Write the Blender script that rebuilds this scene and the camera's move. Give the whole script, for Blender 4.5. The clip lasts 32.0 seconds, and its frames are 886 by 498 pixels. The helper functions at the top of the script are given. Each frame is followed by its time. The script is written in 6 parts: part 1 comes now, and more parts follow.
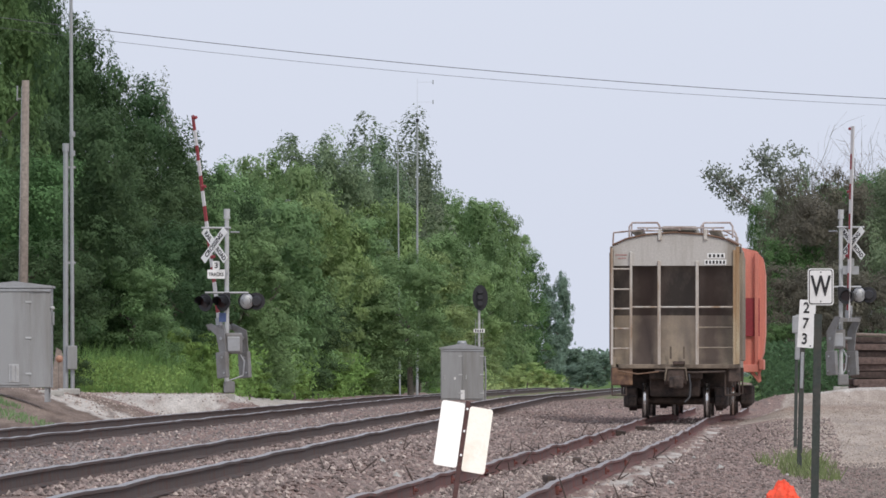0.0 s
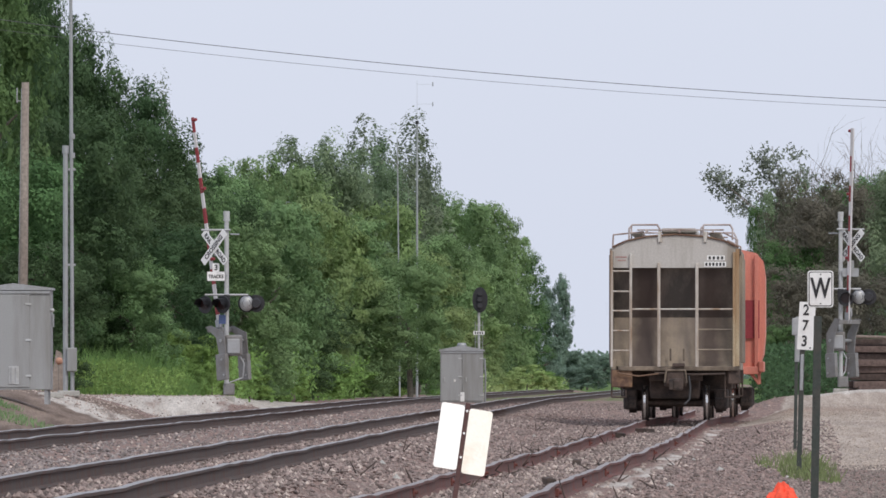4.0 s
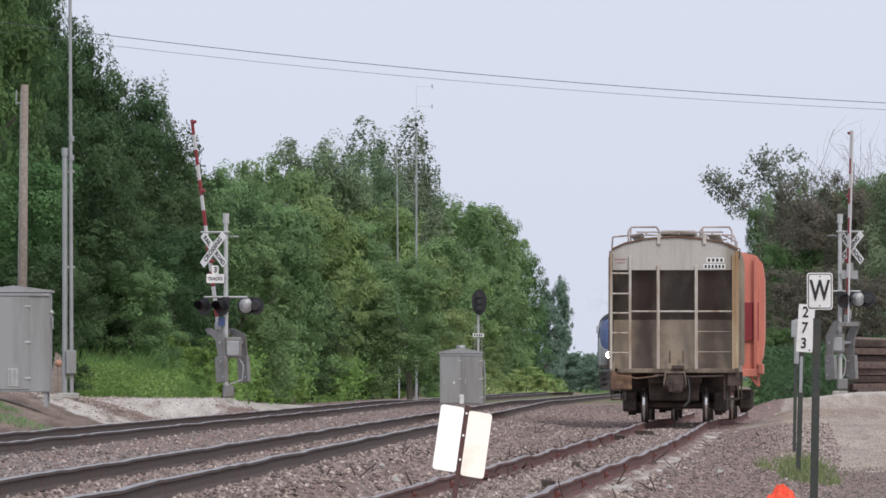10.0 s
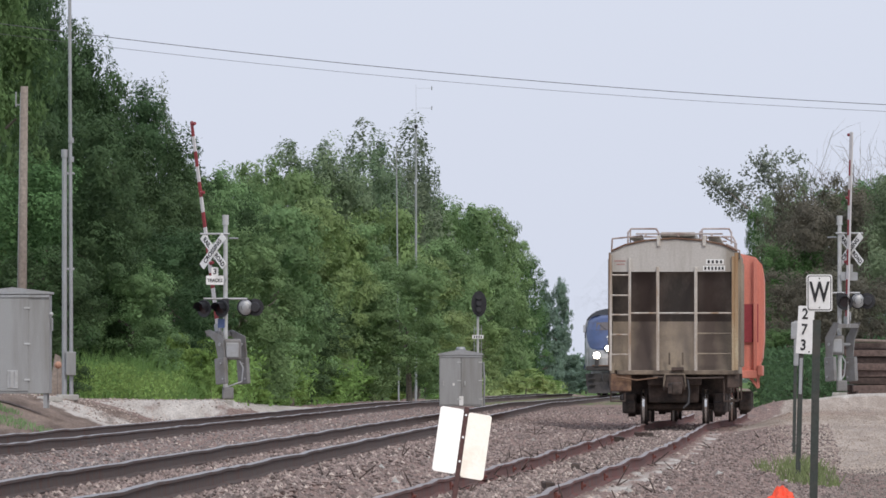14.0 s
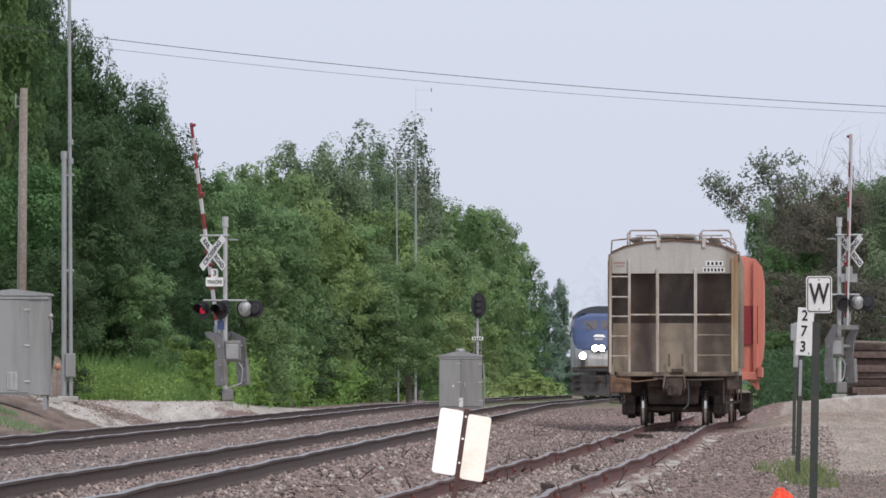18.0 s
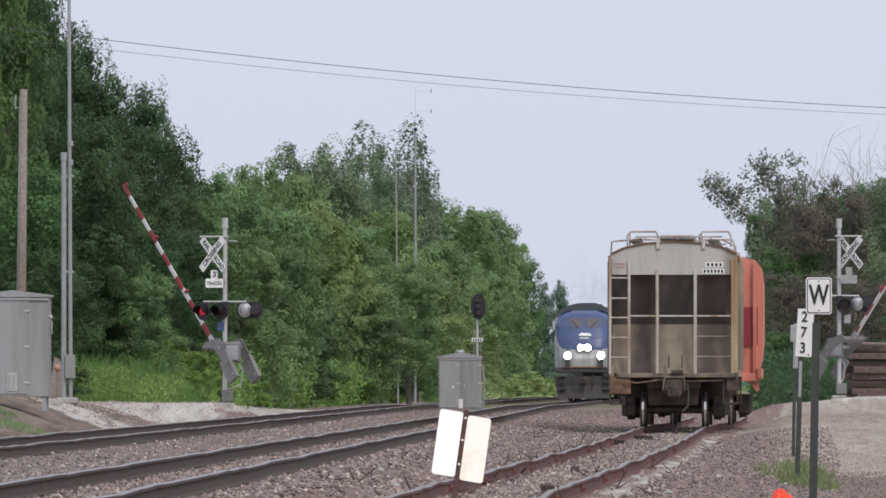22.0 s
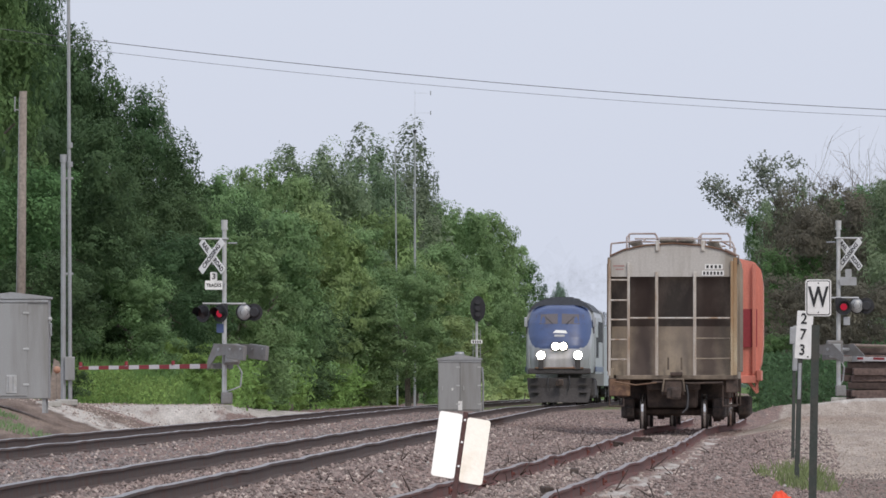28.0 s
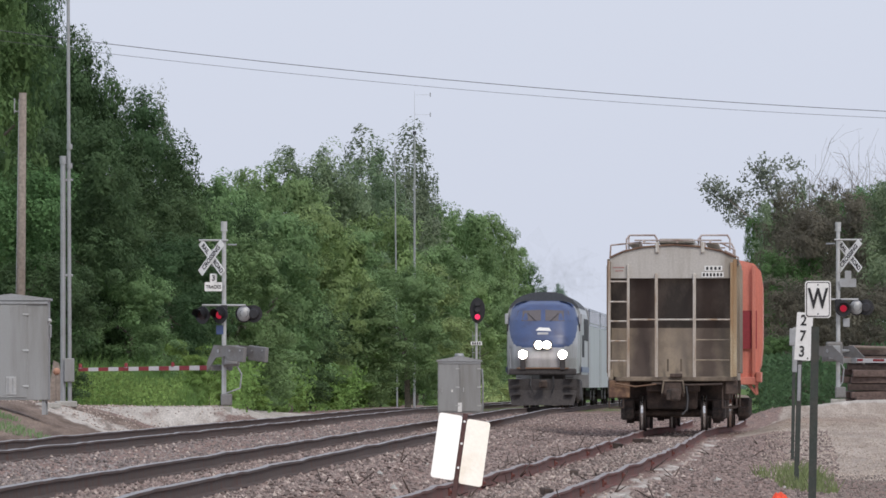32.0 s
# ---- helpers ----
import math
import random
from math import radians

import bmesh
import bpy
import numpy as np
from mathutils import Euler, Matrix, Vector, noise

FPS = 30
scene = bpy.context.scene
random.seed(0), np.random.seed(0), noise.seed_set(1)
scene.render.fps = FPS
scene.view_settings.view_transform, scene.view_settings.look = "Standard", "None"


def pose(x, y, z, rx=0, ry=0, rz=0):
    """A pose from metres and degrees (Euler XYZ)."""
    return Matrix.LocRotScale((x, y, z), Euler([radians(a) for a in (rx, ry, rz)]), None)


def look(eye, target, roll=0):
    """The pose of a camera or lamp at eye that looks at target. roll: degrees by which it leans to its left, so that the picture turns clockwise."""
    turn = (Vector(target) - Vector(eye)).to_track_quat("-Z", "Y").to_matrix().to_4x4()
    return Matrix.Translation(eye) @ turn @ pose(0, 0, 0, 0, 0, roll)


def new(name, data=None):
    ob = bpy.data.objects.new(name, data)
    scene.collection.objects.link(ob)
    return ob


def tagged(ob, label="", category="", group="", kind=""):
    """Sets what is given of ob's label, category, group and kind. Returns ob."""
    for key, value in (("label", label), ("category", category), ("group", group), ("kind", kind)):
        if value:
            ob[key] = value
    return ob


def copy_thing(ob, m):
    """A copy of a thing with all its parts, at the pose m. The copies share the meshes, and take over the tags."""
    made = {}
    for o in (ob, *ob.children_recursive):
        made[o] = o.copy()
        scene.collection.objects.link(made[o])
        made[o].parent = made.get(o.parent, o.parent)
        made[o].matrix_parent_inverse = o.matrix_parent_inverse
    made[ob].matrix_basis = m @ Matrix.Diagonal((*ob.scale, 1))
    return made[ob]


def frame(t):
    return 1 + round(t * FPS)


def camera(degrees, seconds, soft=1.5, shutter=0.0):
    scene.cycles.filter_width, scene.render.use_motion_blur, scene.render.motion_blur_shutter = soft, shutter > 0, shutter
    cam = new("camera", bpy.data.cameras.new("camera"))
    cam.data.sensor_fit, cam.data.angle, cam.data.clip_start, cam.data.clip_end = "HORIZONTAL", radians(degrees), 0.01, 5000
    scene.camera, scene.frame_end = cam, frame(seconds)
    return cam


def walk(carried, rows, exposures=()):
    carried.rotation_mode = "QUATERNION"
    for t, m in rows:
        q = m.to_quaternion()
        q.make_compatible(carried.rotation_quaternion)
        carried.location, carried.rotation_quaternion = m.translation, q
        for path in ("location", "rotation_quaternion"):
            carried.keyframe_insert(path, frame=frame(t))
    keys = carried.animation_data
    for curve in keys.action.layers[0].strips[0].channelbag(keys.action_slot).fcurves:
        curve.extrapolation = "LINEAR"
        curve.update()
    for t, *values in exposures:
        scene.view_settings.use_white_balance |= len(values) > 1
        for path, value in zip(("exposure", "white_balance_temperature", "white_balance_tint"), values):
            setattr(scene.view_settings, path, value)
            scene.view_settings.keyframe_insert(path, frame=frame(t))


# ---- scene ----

# ---------------------------------------------------------------- camera
EYE = (0.0, 0.0, 1.16)
LENS = 20000.0            # focal length against a 1568-wide picture
cam = camera(math.degrees(2 * math.atan(784 / LENS)), 32.0, soft=1.6)


def aim(right, up):
    """The camera's pose, turned from the level line along +y by small slopes."""
    return look(EYE, (EYE[0] + 300 * right, EYE[1] + 300, EYE[2] + 300 * up))


def drift(t, dx, dy):
    return (t, aim(-dx / LENS, (214 + dy) / LENS))


walk(cam, [
    drift(0.0, 0.0, 0.0), drift(3.0, -0.2, 2.8), drift(6.0, -0.8, 5.4), drift(9.0, -1.4, 7.0),
    drift(12.0, -2.0, 9.3), drift(15.0, -2.4, 11.4), drift(19.0, -3.0, 14.3), drift(22.0, -3.3, 15.9),
    drift(25.0, -3.8, 17.8), drift(28.0, -4.3, 19.4), drift(30.0, -4.5, 20.6), drift(32.0, -4.9, 22.2),
], exposures=[(0.0, 0.30), (9.0, 0.31), (18.0, 0.27), (23.0, 0.24), (32.0, 0.23)])

# ---------------------------------------------------------------- sky and sun
SUN_UP, SUN_TURN = radians(52), radians(155)
world = bpy.data.worlds.new("overcast_sky")
scene.world = world
world.use_nodes = True
wt = world.node_tree
wt.nodes.clear()
sky = wt.nodes.new("ShaderNodeTexSky")
sky.sky_type = 'NISHITA'
sky.sun_disc = False
sky.sun_elevation, sky.sun_rotation = SUN_UP, SUN_TURN
sky.air_density, sky.dust_density, sky.ozone_density = 1.0, 4.0, 1.0
clouds = wt.nodes.new("ShaderNodeMix")
clouds.data_type = 'RGBA'
clouds.inputs[0].default_value = 0.8
clouds.inputs[7].default_value = (6.0, 6.4, 7.55, 1)
wt.links.new(sky.outputs[0], clouds.inputs[6])
bg = wt.nodes.new("ShaderNodeBackground")
bg.inputs[1].default_value = 0.11
wt.links.new(clouds.outputs[2], bg.inputs[0])
wo = wt.nodes.new("ShaderNodeOutputWorld")
wt.links.new(bg.outputs[0], wo.inputs[0])

sun_data = bpy.data.lights.new("sun", 'SUN')
sun_data.energy, sun_data.angle, sun_data.color = 1.1, radians(14), (1.0, 0.93, 0.85)
sun = new("sun", sun_data)
sun.matrix_world = look((62, -70, 140), (0, 60, 0))

# ---------------------------------------------------------------- materials
def mat(name, base, rough=0.7, metal=0.0, vary=0.25, grain=30.0, stain=1.5, dirt=None, dirt_amount=0.3,
        bump=0.15, streak=False, per_object=0.0, emit=0.0, spec=0.5, island=0.0):
    """A painted, metal, wood or mineral surface with grain at one scale and stains at another."""
    m = bpy.data.materials.new(name)
    m.use_nodes = True
    nt = m.node_tree
    n, l = nt.nodes, nt.links
    b = n["Principled BSDF"]
    tc = n.new("ShaderNodeTexCoord")
    mp = n.new("ShaderNodeMapping")
    if streak:
        mp.inputs[3].default_value = (1, 1, 0.12)
    l.new(tc.outputs["Object"], mp.inputs[0])
    fine = n.new("ShaderNodeTexNoise")
    fine.inputs["Scale"].default_value, fine.inputs["Detail"].default_value = grain, 4
    l.new(tc.outputs["Object"], fine.inputs["Vector"])
    broad = n.new("ShaderNodeTexNoise")
    broad.inputs["Scale"].default_value, broad.inputs["Detail"].default_value = stain, 5
    broad.inputs["Roughness"].default_value = 0.65
    l.new(mp.outputs[0], broad.inputs["Vector"])
    hsv = n.new("ShaderNodeHueSaturation")
    hsv.inputs["Color"].default_value = (*base, 1)
    val = n.new("ShaderNodeMapRange")
    val.inputs[3].default_value, val.inputs[4].default_value = 1 - vary, 1 + vary
    val.inputs[1].default_value, val.inputs[2].default_value = 0.25, 0.75
    l.new(fine.outputs["Fac"], val.inputs[0])
    out = val.outputs[0]
    if per_object or island:
        if per_object:
            oi = n.new("ShaderNodeObjectInfo")
            src = oi.outputs["Random"]
            amount = per_object
        else:
            geo = n.new("ShaderNodeNewGeometry")
            src = geo.outputs["Random Per Island"]
            amount = island
        pr = n.new("ShaderNodeMapRange")
        pr.inputs[3].default_value, pr.inputs[4].default_value = 1 - amount, 1 + amount
        l.new(src, pr.inputs[0])
        mul = n.new("ShaderNodeMath")
        mul.operation = 'MULTIPLY'
        l.new(out, mul.inputs[0]), l.new(pr.outputs[0], mul.inputs[1])
        out = mul.outputs[0]
    l.new(out, hsv.inputs["Value"])
    col = hsv.outputs[0]
    if dirt:
        ramp = n.new("ShaderNodeMapRange")
        ramp.inputs[1].default_value, ramp.inputs[2].default_value = 0.62 - dirt_amount * 0.5, 0.82 - dirt_amount * 0.4
        l.new(broad.outputs["Fac"], ramp.inputs[0])
        mix = n.new("ShaderNodeMix")
        mix.data_type = 'RGBA'
        l.new(ramp.outputs[0], mix.inputs[0])
        l.new(col, mix.inputs[6])
        mix.inputs[7].default_value = (*dirt, 1)
        col = mix.outputs[2]
    l.new(col, b.inputs["Base Color"])
    b.inputs["Roughness"].default_value, b.inputs["Metallic"].default_value = rough, metal
    b.inputs["Specular IOR Level"].default_value = spec
    if bump:
        bp = n.new("ShaderNodeBump")
        bp.inputs["Strength"].default_value, bp.inputs["Distance"].default_value = bump, 0.02
        l.new(fine.outputs["Fac"], bp.inputs["Height"])
        l.new(bp.outputs[0], b.inputs["Normal"])
    if emit:
        b.inputs["Emission Color"].default_value = (*base, 1)
        b.inputs["Emission Strength"].default_value = emit
    return m


def leaf_mat(name, base, hue=0.016, spread=0.15):
    """Leaves: each one a little different, part of the light shining through."""
    m = bpy.data.materials.new(name)
    m.use_nodes = True
    nt = m.node_tree
    n, l = nt.nodes, nt.links
    b = n["Principled BSDF"]
    geo = n.new("ShaderNodeNewGeometry")
    oi = n.new("ShaderNodeObjectInfo")
    tc = n.new("ShaderNodeTexCoord")
    clump = n.new("ShaderNodeTexNoise")
    clump.inputs["Scale"].default_value, clump.inputs["Detail"].default_value = 0.6, 3
    l.new(tc.outputs["Object"], clump.inputs["Vector"])
    hsv = n.new("ShaderNodeHueSaturation")
    hsv.inputs["Color"].default_value = (*base, 1)
    v = n.new("ShaderNodeMapRange")
    v.inputs[3].default_value, v.inputs[4].default_value = 1 - spread, 1 + spread
    l.new(geo.outputs["Random Per Island"], v.inputs[0])
    v2 = n.new("ShaderNodeMapRange")
    v2.inputs[1].default_value, v2.inputs[2].default_value = 0.3, 0.7
    v2.inputs[3].default_value, v2.inputs[4].default_value = 0.7, 1.3
    l.new(clump.outputs["Fac"], v2.inputs[0])
    mul = n.new("ShaderNodeMath")
    mul.operation = 'MULTIPLY'
    l.new(v.outputs[0], mul.inputs[0]), l.new(v2.outputs[0], mul.inputs[1])
    l.new(mul.outputs[0], hsv.inputs["Value"])
    h = n.new("ShaderNodeMapRange")
    h.inputs[3].default_value, h.inputs[4].default_value = 0.5 - hue, 0.5 + hue
    l.new(oi.outputs["Random"], h.inputs[0])
    l.new(h.outputs[0], hsv.inputs["Hue"])
    l.new(hsv.outputs[0], b.inputs["Base Color"])
    b.inputs["Roughness"].default_value = 0.7
    b.inputs["Specular IOR Level"].default_value = 0.12
    tr = n.new("ShaderNodeBsdfTranslucent")
    l.new(hsv.outputs[0], tr.inputs[0])
    mx = n.new("ShaderNodeMixShader")
    mx.inputs[0].default_value = 0.36
    l.new(b.outputs[0], mx.inputs[1]), l.new(tr.outputs[0], mx.inputs[2])
    l.new(mx.outputs[0], n["Material Output"].inputs[0])
    return m


def glow_mat(name, colour, strength):
    m = bpy.data.materials.new(name)
    m.use_nodes = True
    n, l = m.node_tree.nodes, m.node_tree.links
    e = n.new("ShaderNodeEmission")
    e.inputs[0].default_value, e.inputs[1].default_value = (*colour, 1), strength
    l.new(e.outputs[0], n["Material Output"].inputs[0])
    return m


RUST = (0.10, 0.045, 0.03)
M_RAIL_TOP = mat("polished_rail_head", (0.27, 0.24, 0.225), 0.38, 0.6, 0.15, 40, 3, (0.2, 0.17, 0.15), 0.25)
M_RAIL_BROWN = mat("dull_brown_rail_head", (0.31, 0.265, 0.245), 0.45, 0.5, 0.2, 40, 3, (0.16, 0.11, 0.095), 0.35)
M_STONE_GREY = mat("grey_ballast_stone", (0.222, 0.19, 0.178), 0.9, 0, 0.2, 30, 1.0, None, island=0.5)
M_RAIL_WEB = mat("weathered_rail_web", (0.088, 0.068, 0.061), 0.95, 0.1, 0.3, 25, 2, RUST, 0.3)
M_RAIL_RUST = mat("rusty_rail_web", (0.12, 0.075, 0.065), 0.9, 0.0, 0.35, 25, 1.2, (0.17, 0.05, 0.04), 0.45)
M_TIE = mat("creosoted_tie", (0.10, 0.085, 0.07), 0.95, 0, 0.4, 14, 2, (0.2, 0.17, 0.14), 0.4, island=0.3)
M_STONE = mat("ballast_stone", (0.232, 0.182, 0.163), 0.9, 0, 0.2, 30, 1.0, None, island=0.55)
M_STONE_DULL = mat("dull_brown_gravel", (0.215, 0.18, 0.158), 0.9, 0, 0.2, 30, 1.0, None, island=0.45)
M_STONE_PALE = mat("pale_ballast_stone", (0.39, 0.325, 0.285), 0.9, 0, 0.2, 30, 1.0, None, island=0.45)
M_LOT_STONE = mat("tan_gravel", (0.41, 0.345, 0.29), 0.9, 0, 0.2, 30, 1.0, None, island=0.4)
M_GALV = mat("galvanised_steel", (0.40, 0.41, 0.42), 0.5, 0.55, 0.12, 35, 2.0, (0.33, 0.33, 0.32), 0.3)
M_GREY_BOX = mat("grey_enclosure_paint", (0.345, 0.352, 0.352), 0.55, 0.15, 0.08, 40, 1.4, (0.24, 0.235, 0.22), 0.3, streak=True)
M_WEIGHT = mat("dull_counterweight_steel", (0.225, 0.222, 0.22), 0.6, 0.2, 0.12, 30, 2.0, (0.17, 0.155, 0.14), 0.35)
M_MAST = mat("aluminium_paint", (0.52, 0.53, 0.53), 0.5, 0.25, 0.1, 40, 2.5, (0.38, 0.37, 0.35), 0.3)
M_WHITE = mat("white_sign_sheeting", (0.82, 0.82, 0.80), 0.45, 0, 0.05, 25, 2.0, (0.6, 0.59, 0.55), 0.15)
M_PANEL = mat("bright_white_panel", (0.95, 0.93, 0.88), 0.35, 0, 0.03, 25, 2.0, None)
M_PANEL_CREAM = mat("cream_white_panel", (0.94, 0.88, 0.77), 0.4, 0, 0.04, 25, 2.0, (0.80, 0.70, 0.55), 0.2)
M_BLACK = mat("black_paint", (0.022, 0.022, 0.025), 0.55, 0, 0.25, 30, 2)
M_LETTER = mat("black_lettering", (0.02, 0.02, 0.022), 0.6, 0, 0.2, 40, 2)
M_RED_BAND = mat("red_reflective_band", (0.25, 0.026, 0.032), 0.45, 0, 0.15, 30, 2)
M_WHITE_BAND = mat("white_reflective_band", (0.58, 0.56, 0.56), 0.45, 0, 0.1, 30, 2)
M_WOOD_POLE = mat("weathered_pole_wood", (0.28, 0.24, 0.205), 0.9, 0, 0.3, 12, 1.0, (0.17, 0.13, 0.11), 0.35, streak=True)
M_POST_GREEN = mat("dark_green_post", (0.045, 0.055, 0.048), 0.7, 0.1, 0.25, 30, 2, (0.08, 0.07, 0.06), 0.3)
M_POST_RUST = mat("rusty_post", (0.10, 0.05, 0.045), 0.85, 0.1, 0.3, 30, 2, (0.05, 0.03, 0.03), 0.3)
M_DARK_RED_LENS = mat("unlit_red_lens", (0.022, 0.006, 0.006), 0.3, 0, 0.1, 20, 2)
M_RED_GLOW = glow_mat("lit_red_lamp", (1.0, 0.05, 0.11), 0.32)
M_SIGNAL_RED = glow_mat("lit_block_signal", (1.0, 0.05, 0.14), 1.1)
M_HEADLAMP = glow_mat("lit_headlamp", (1.0, 0.82, 0.68), 26.0)
M_BARK = mat("tree_bark", (0.13, 0.11, 0.09), 0.95, 0, 0.4, 10, 1.2, (0.2, 0.18, 0.15), 0.3, streak=True)
M_DEAD_BARK = mat("dead_grey_twigs", (0.21, 0.175, 0.16), 0.95, 0, 0.3, 10, 1.2)
M_TIMBER = mat("stacked_old_timber", (0.105, 0.075, 0.066), 0.95, 0, 0.45, 9, 1.5, (0.20, 0.16, 0.14), 0.25, per_object=0.5)
M_WIRE = mat("overhead_wire", (0.12, 0.12, 0.13), 0.6, 0.3, 0.1, 30, 2)
M_ORANGE_CLOTH = mat("orange_safety_fabric", (0.90, 0.10, 0.045), 0.75, 0, 0.2, 14, 3)
M_CONCRETE = mat("weathered_concrete", (0.42, 0.41, 0.38), 0.9, 0, 0.15, 25, 2, (0.28, 0.26, 0.23), 0.3)

# rolling stock
M_HOP_LIGHT = mat("weathered_pale_grey_paint", (0.48, 0.46, 0.43), 0.65, 0, 0.1, 22, 1.3, (0.30, 0.27, 0.23), 0.35, streak=True)
# Recessed upper end sheet: soot stains, plus the recess shade in its dark base.
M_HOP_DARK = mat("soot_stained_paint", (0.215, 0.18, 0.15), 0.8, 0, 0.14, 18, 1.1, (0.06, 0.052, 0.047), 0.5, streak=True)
M_HOP_TAN = mat("dusty_tan_paint", (0.38, 0.315, 0.235), 0.75, 0, 0.14, 18, 1.0, (0.10, 0.085, 0.075), 0.45, streak=True)
M_HOP_POST = mat("chalky_post_paint", (0.56, 0.54, 0.50), 0.7, 0, 0.2, 25, 3.5, (0.31, 0.22, 0.15), 0.45, streak=True)
M_HOP_GOLD = mat("rust_streaked_post_paint", (0.46, 0.39, 0.27), 0.75, 0, 0.2, 25, 3.0, (0.30, 0.18, 0.09), 0.55, streak=True)
M_HOP_RUST = mat("rust_brown_frame", (0.21, 0.135, 0.09), 0.85, 0, 0.25, 20, 2.0, (0.14, 0.075, 0.05), 0.45)
M_HOP_PINK = mat("pink_rusty_walk", (0.48, 0.42, 0.40), 0.8, 0, 0.2, 20, 3.0, (0.22, 0.14, 0.11), 0.38)
M_HOP_SILL = mat("grimy_sill_paint", (0.25, 0.20, 0.15), 0.85, 0, 0.25, 20, 2.5, (0.09, 0.07, 0.055), 0.5)
M_HOP_STENCIL = mat("faded_red_stencil", (0.36, 0.17, 0.15), 0.7, 0, 0.3, 40, 4.0, (0.45, 0.42, 0.40), 0.5)
M_FADED_BALL = mat("faded_orange_plastic", (0.45, 0.25, 0.17), 0.7, 0, 0.15, 20, 3)
M_HOP_STEP = mat("orange_rust_paint", (0.33, 0.20, 0.115), 0.85, 0, 0.25, 20, 3.0, (0.12, 0.07, 0.05), 0.5)
M_TRUCK = mat("grimy_truck_steel", (0.045, 0.037, 0.034), 0.85, 0.1, 0.35, 16, 2.0, (0.10, 0.07, 0.055), 0.3)
M_UNDER = mat("brown_underframe", (0.095, 0.068, 0.056), 0.9, 0, 0.3, 14, 2.0, (0.03, 0.025, 0.023), 0.4)
M_WHEEL_RIM = mat("bright_wheel_tread", (0.62, 0.61, 0.60), 0.25, 0.9, 0.08, 30, 3)
M_HOP_ORANGE = mat("faded_salmon_paint", (0.70, 0.25, 0.185), 0.6, 0, 0.1, 20, 1.1, (0.40, 0.12, 0.085), 0.35, streak=True)
M_HOP_RED = mat("deep_red_panel", (0.28, 0.035, 0.045), 0.65, 0, 0.15, 20, 1.5)
M_LOCO_BLUE = mat("locomotive_blue_paint", (0.065, 0.10, 0.22), 0.35, 0, 0.08, 20, 1.2, (0.06, 0.075, 0.15), 0.25)
M_LOCO_SILVER = mat("locomotive_silver_paint", (0.50, 0.51, 0.53), 0.4, 0.3, 0.08, 20, 1.0, (0.30, 0.30, 0.30), 0.35, streak=True)
M_LOCO_DARK = mat("sooty_roof_grey", (0.075, 0.08, 0.09), 0.7, 0.1, 0.2, 15, 1.0)
M_LOCO_UNDER = mat("dark_undercarriage", (0.066, 0.060, 0.060), 0.8, 0.1, 0.3, 14, 2)
M_CAB_GLASS = mat("tinted_cab_glass", (0.13, 0.115, 0.12), 0.12, 0, 0.1, 10, 2)
M_COACH = mat("fluted_stainless", (0.52, 0.53, 0.55), 0.35, 0.6, 0.08, 18, 1.0, (0.33, 0.33, 0.34), 0.3, streak=True)
M_COACH_BAND = mat("dark_window_band", (0.03, 0.035, 0.06), 0.2, 0, 0.1, 10, 1)



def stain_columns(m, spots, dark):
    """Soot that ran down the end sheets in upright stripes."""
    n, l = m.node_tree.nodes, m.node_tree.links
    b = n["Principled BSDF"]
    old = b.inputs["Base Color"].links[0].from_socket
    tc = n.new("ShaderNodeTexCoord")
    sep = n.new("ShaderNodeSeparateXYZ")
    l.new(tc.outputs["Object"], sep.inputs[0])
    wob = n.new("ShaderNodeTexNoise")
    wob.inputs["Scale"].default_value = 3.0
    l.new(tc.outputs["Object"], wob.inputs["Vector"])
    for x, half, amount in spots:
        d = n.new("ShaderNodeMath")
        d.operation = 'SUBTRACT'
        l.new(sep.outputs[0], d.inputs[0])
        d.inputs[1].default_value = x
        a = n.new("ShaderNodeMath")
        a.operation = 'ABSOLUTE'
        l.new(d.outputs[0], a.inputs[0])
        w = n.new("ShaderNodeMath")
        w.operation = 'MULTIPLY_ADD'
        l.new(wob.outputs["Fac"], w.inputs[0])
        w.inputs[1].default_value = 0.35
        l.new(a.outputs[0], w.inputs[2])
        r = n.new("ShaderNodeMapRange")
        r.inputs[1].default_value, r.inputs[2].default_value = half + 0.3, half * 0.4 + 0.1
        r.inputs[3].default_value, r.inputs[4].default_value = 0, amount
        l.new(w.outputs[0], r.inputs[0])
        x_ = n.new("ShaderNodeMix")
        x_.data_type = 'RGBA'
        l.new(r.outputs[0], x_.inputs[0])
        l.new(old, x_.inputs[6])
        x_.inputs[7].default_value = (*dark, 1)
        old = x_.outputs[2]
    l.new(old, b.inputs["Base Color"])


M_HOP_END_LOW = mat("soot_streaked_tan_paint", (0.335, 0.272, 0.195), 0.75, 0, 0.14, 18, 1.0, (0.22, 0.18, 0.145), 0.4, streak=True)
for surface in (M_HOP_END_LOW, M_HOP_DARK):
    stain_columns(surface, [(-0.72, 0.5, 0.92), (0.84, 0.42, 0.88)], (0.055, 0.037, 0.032))

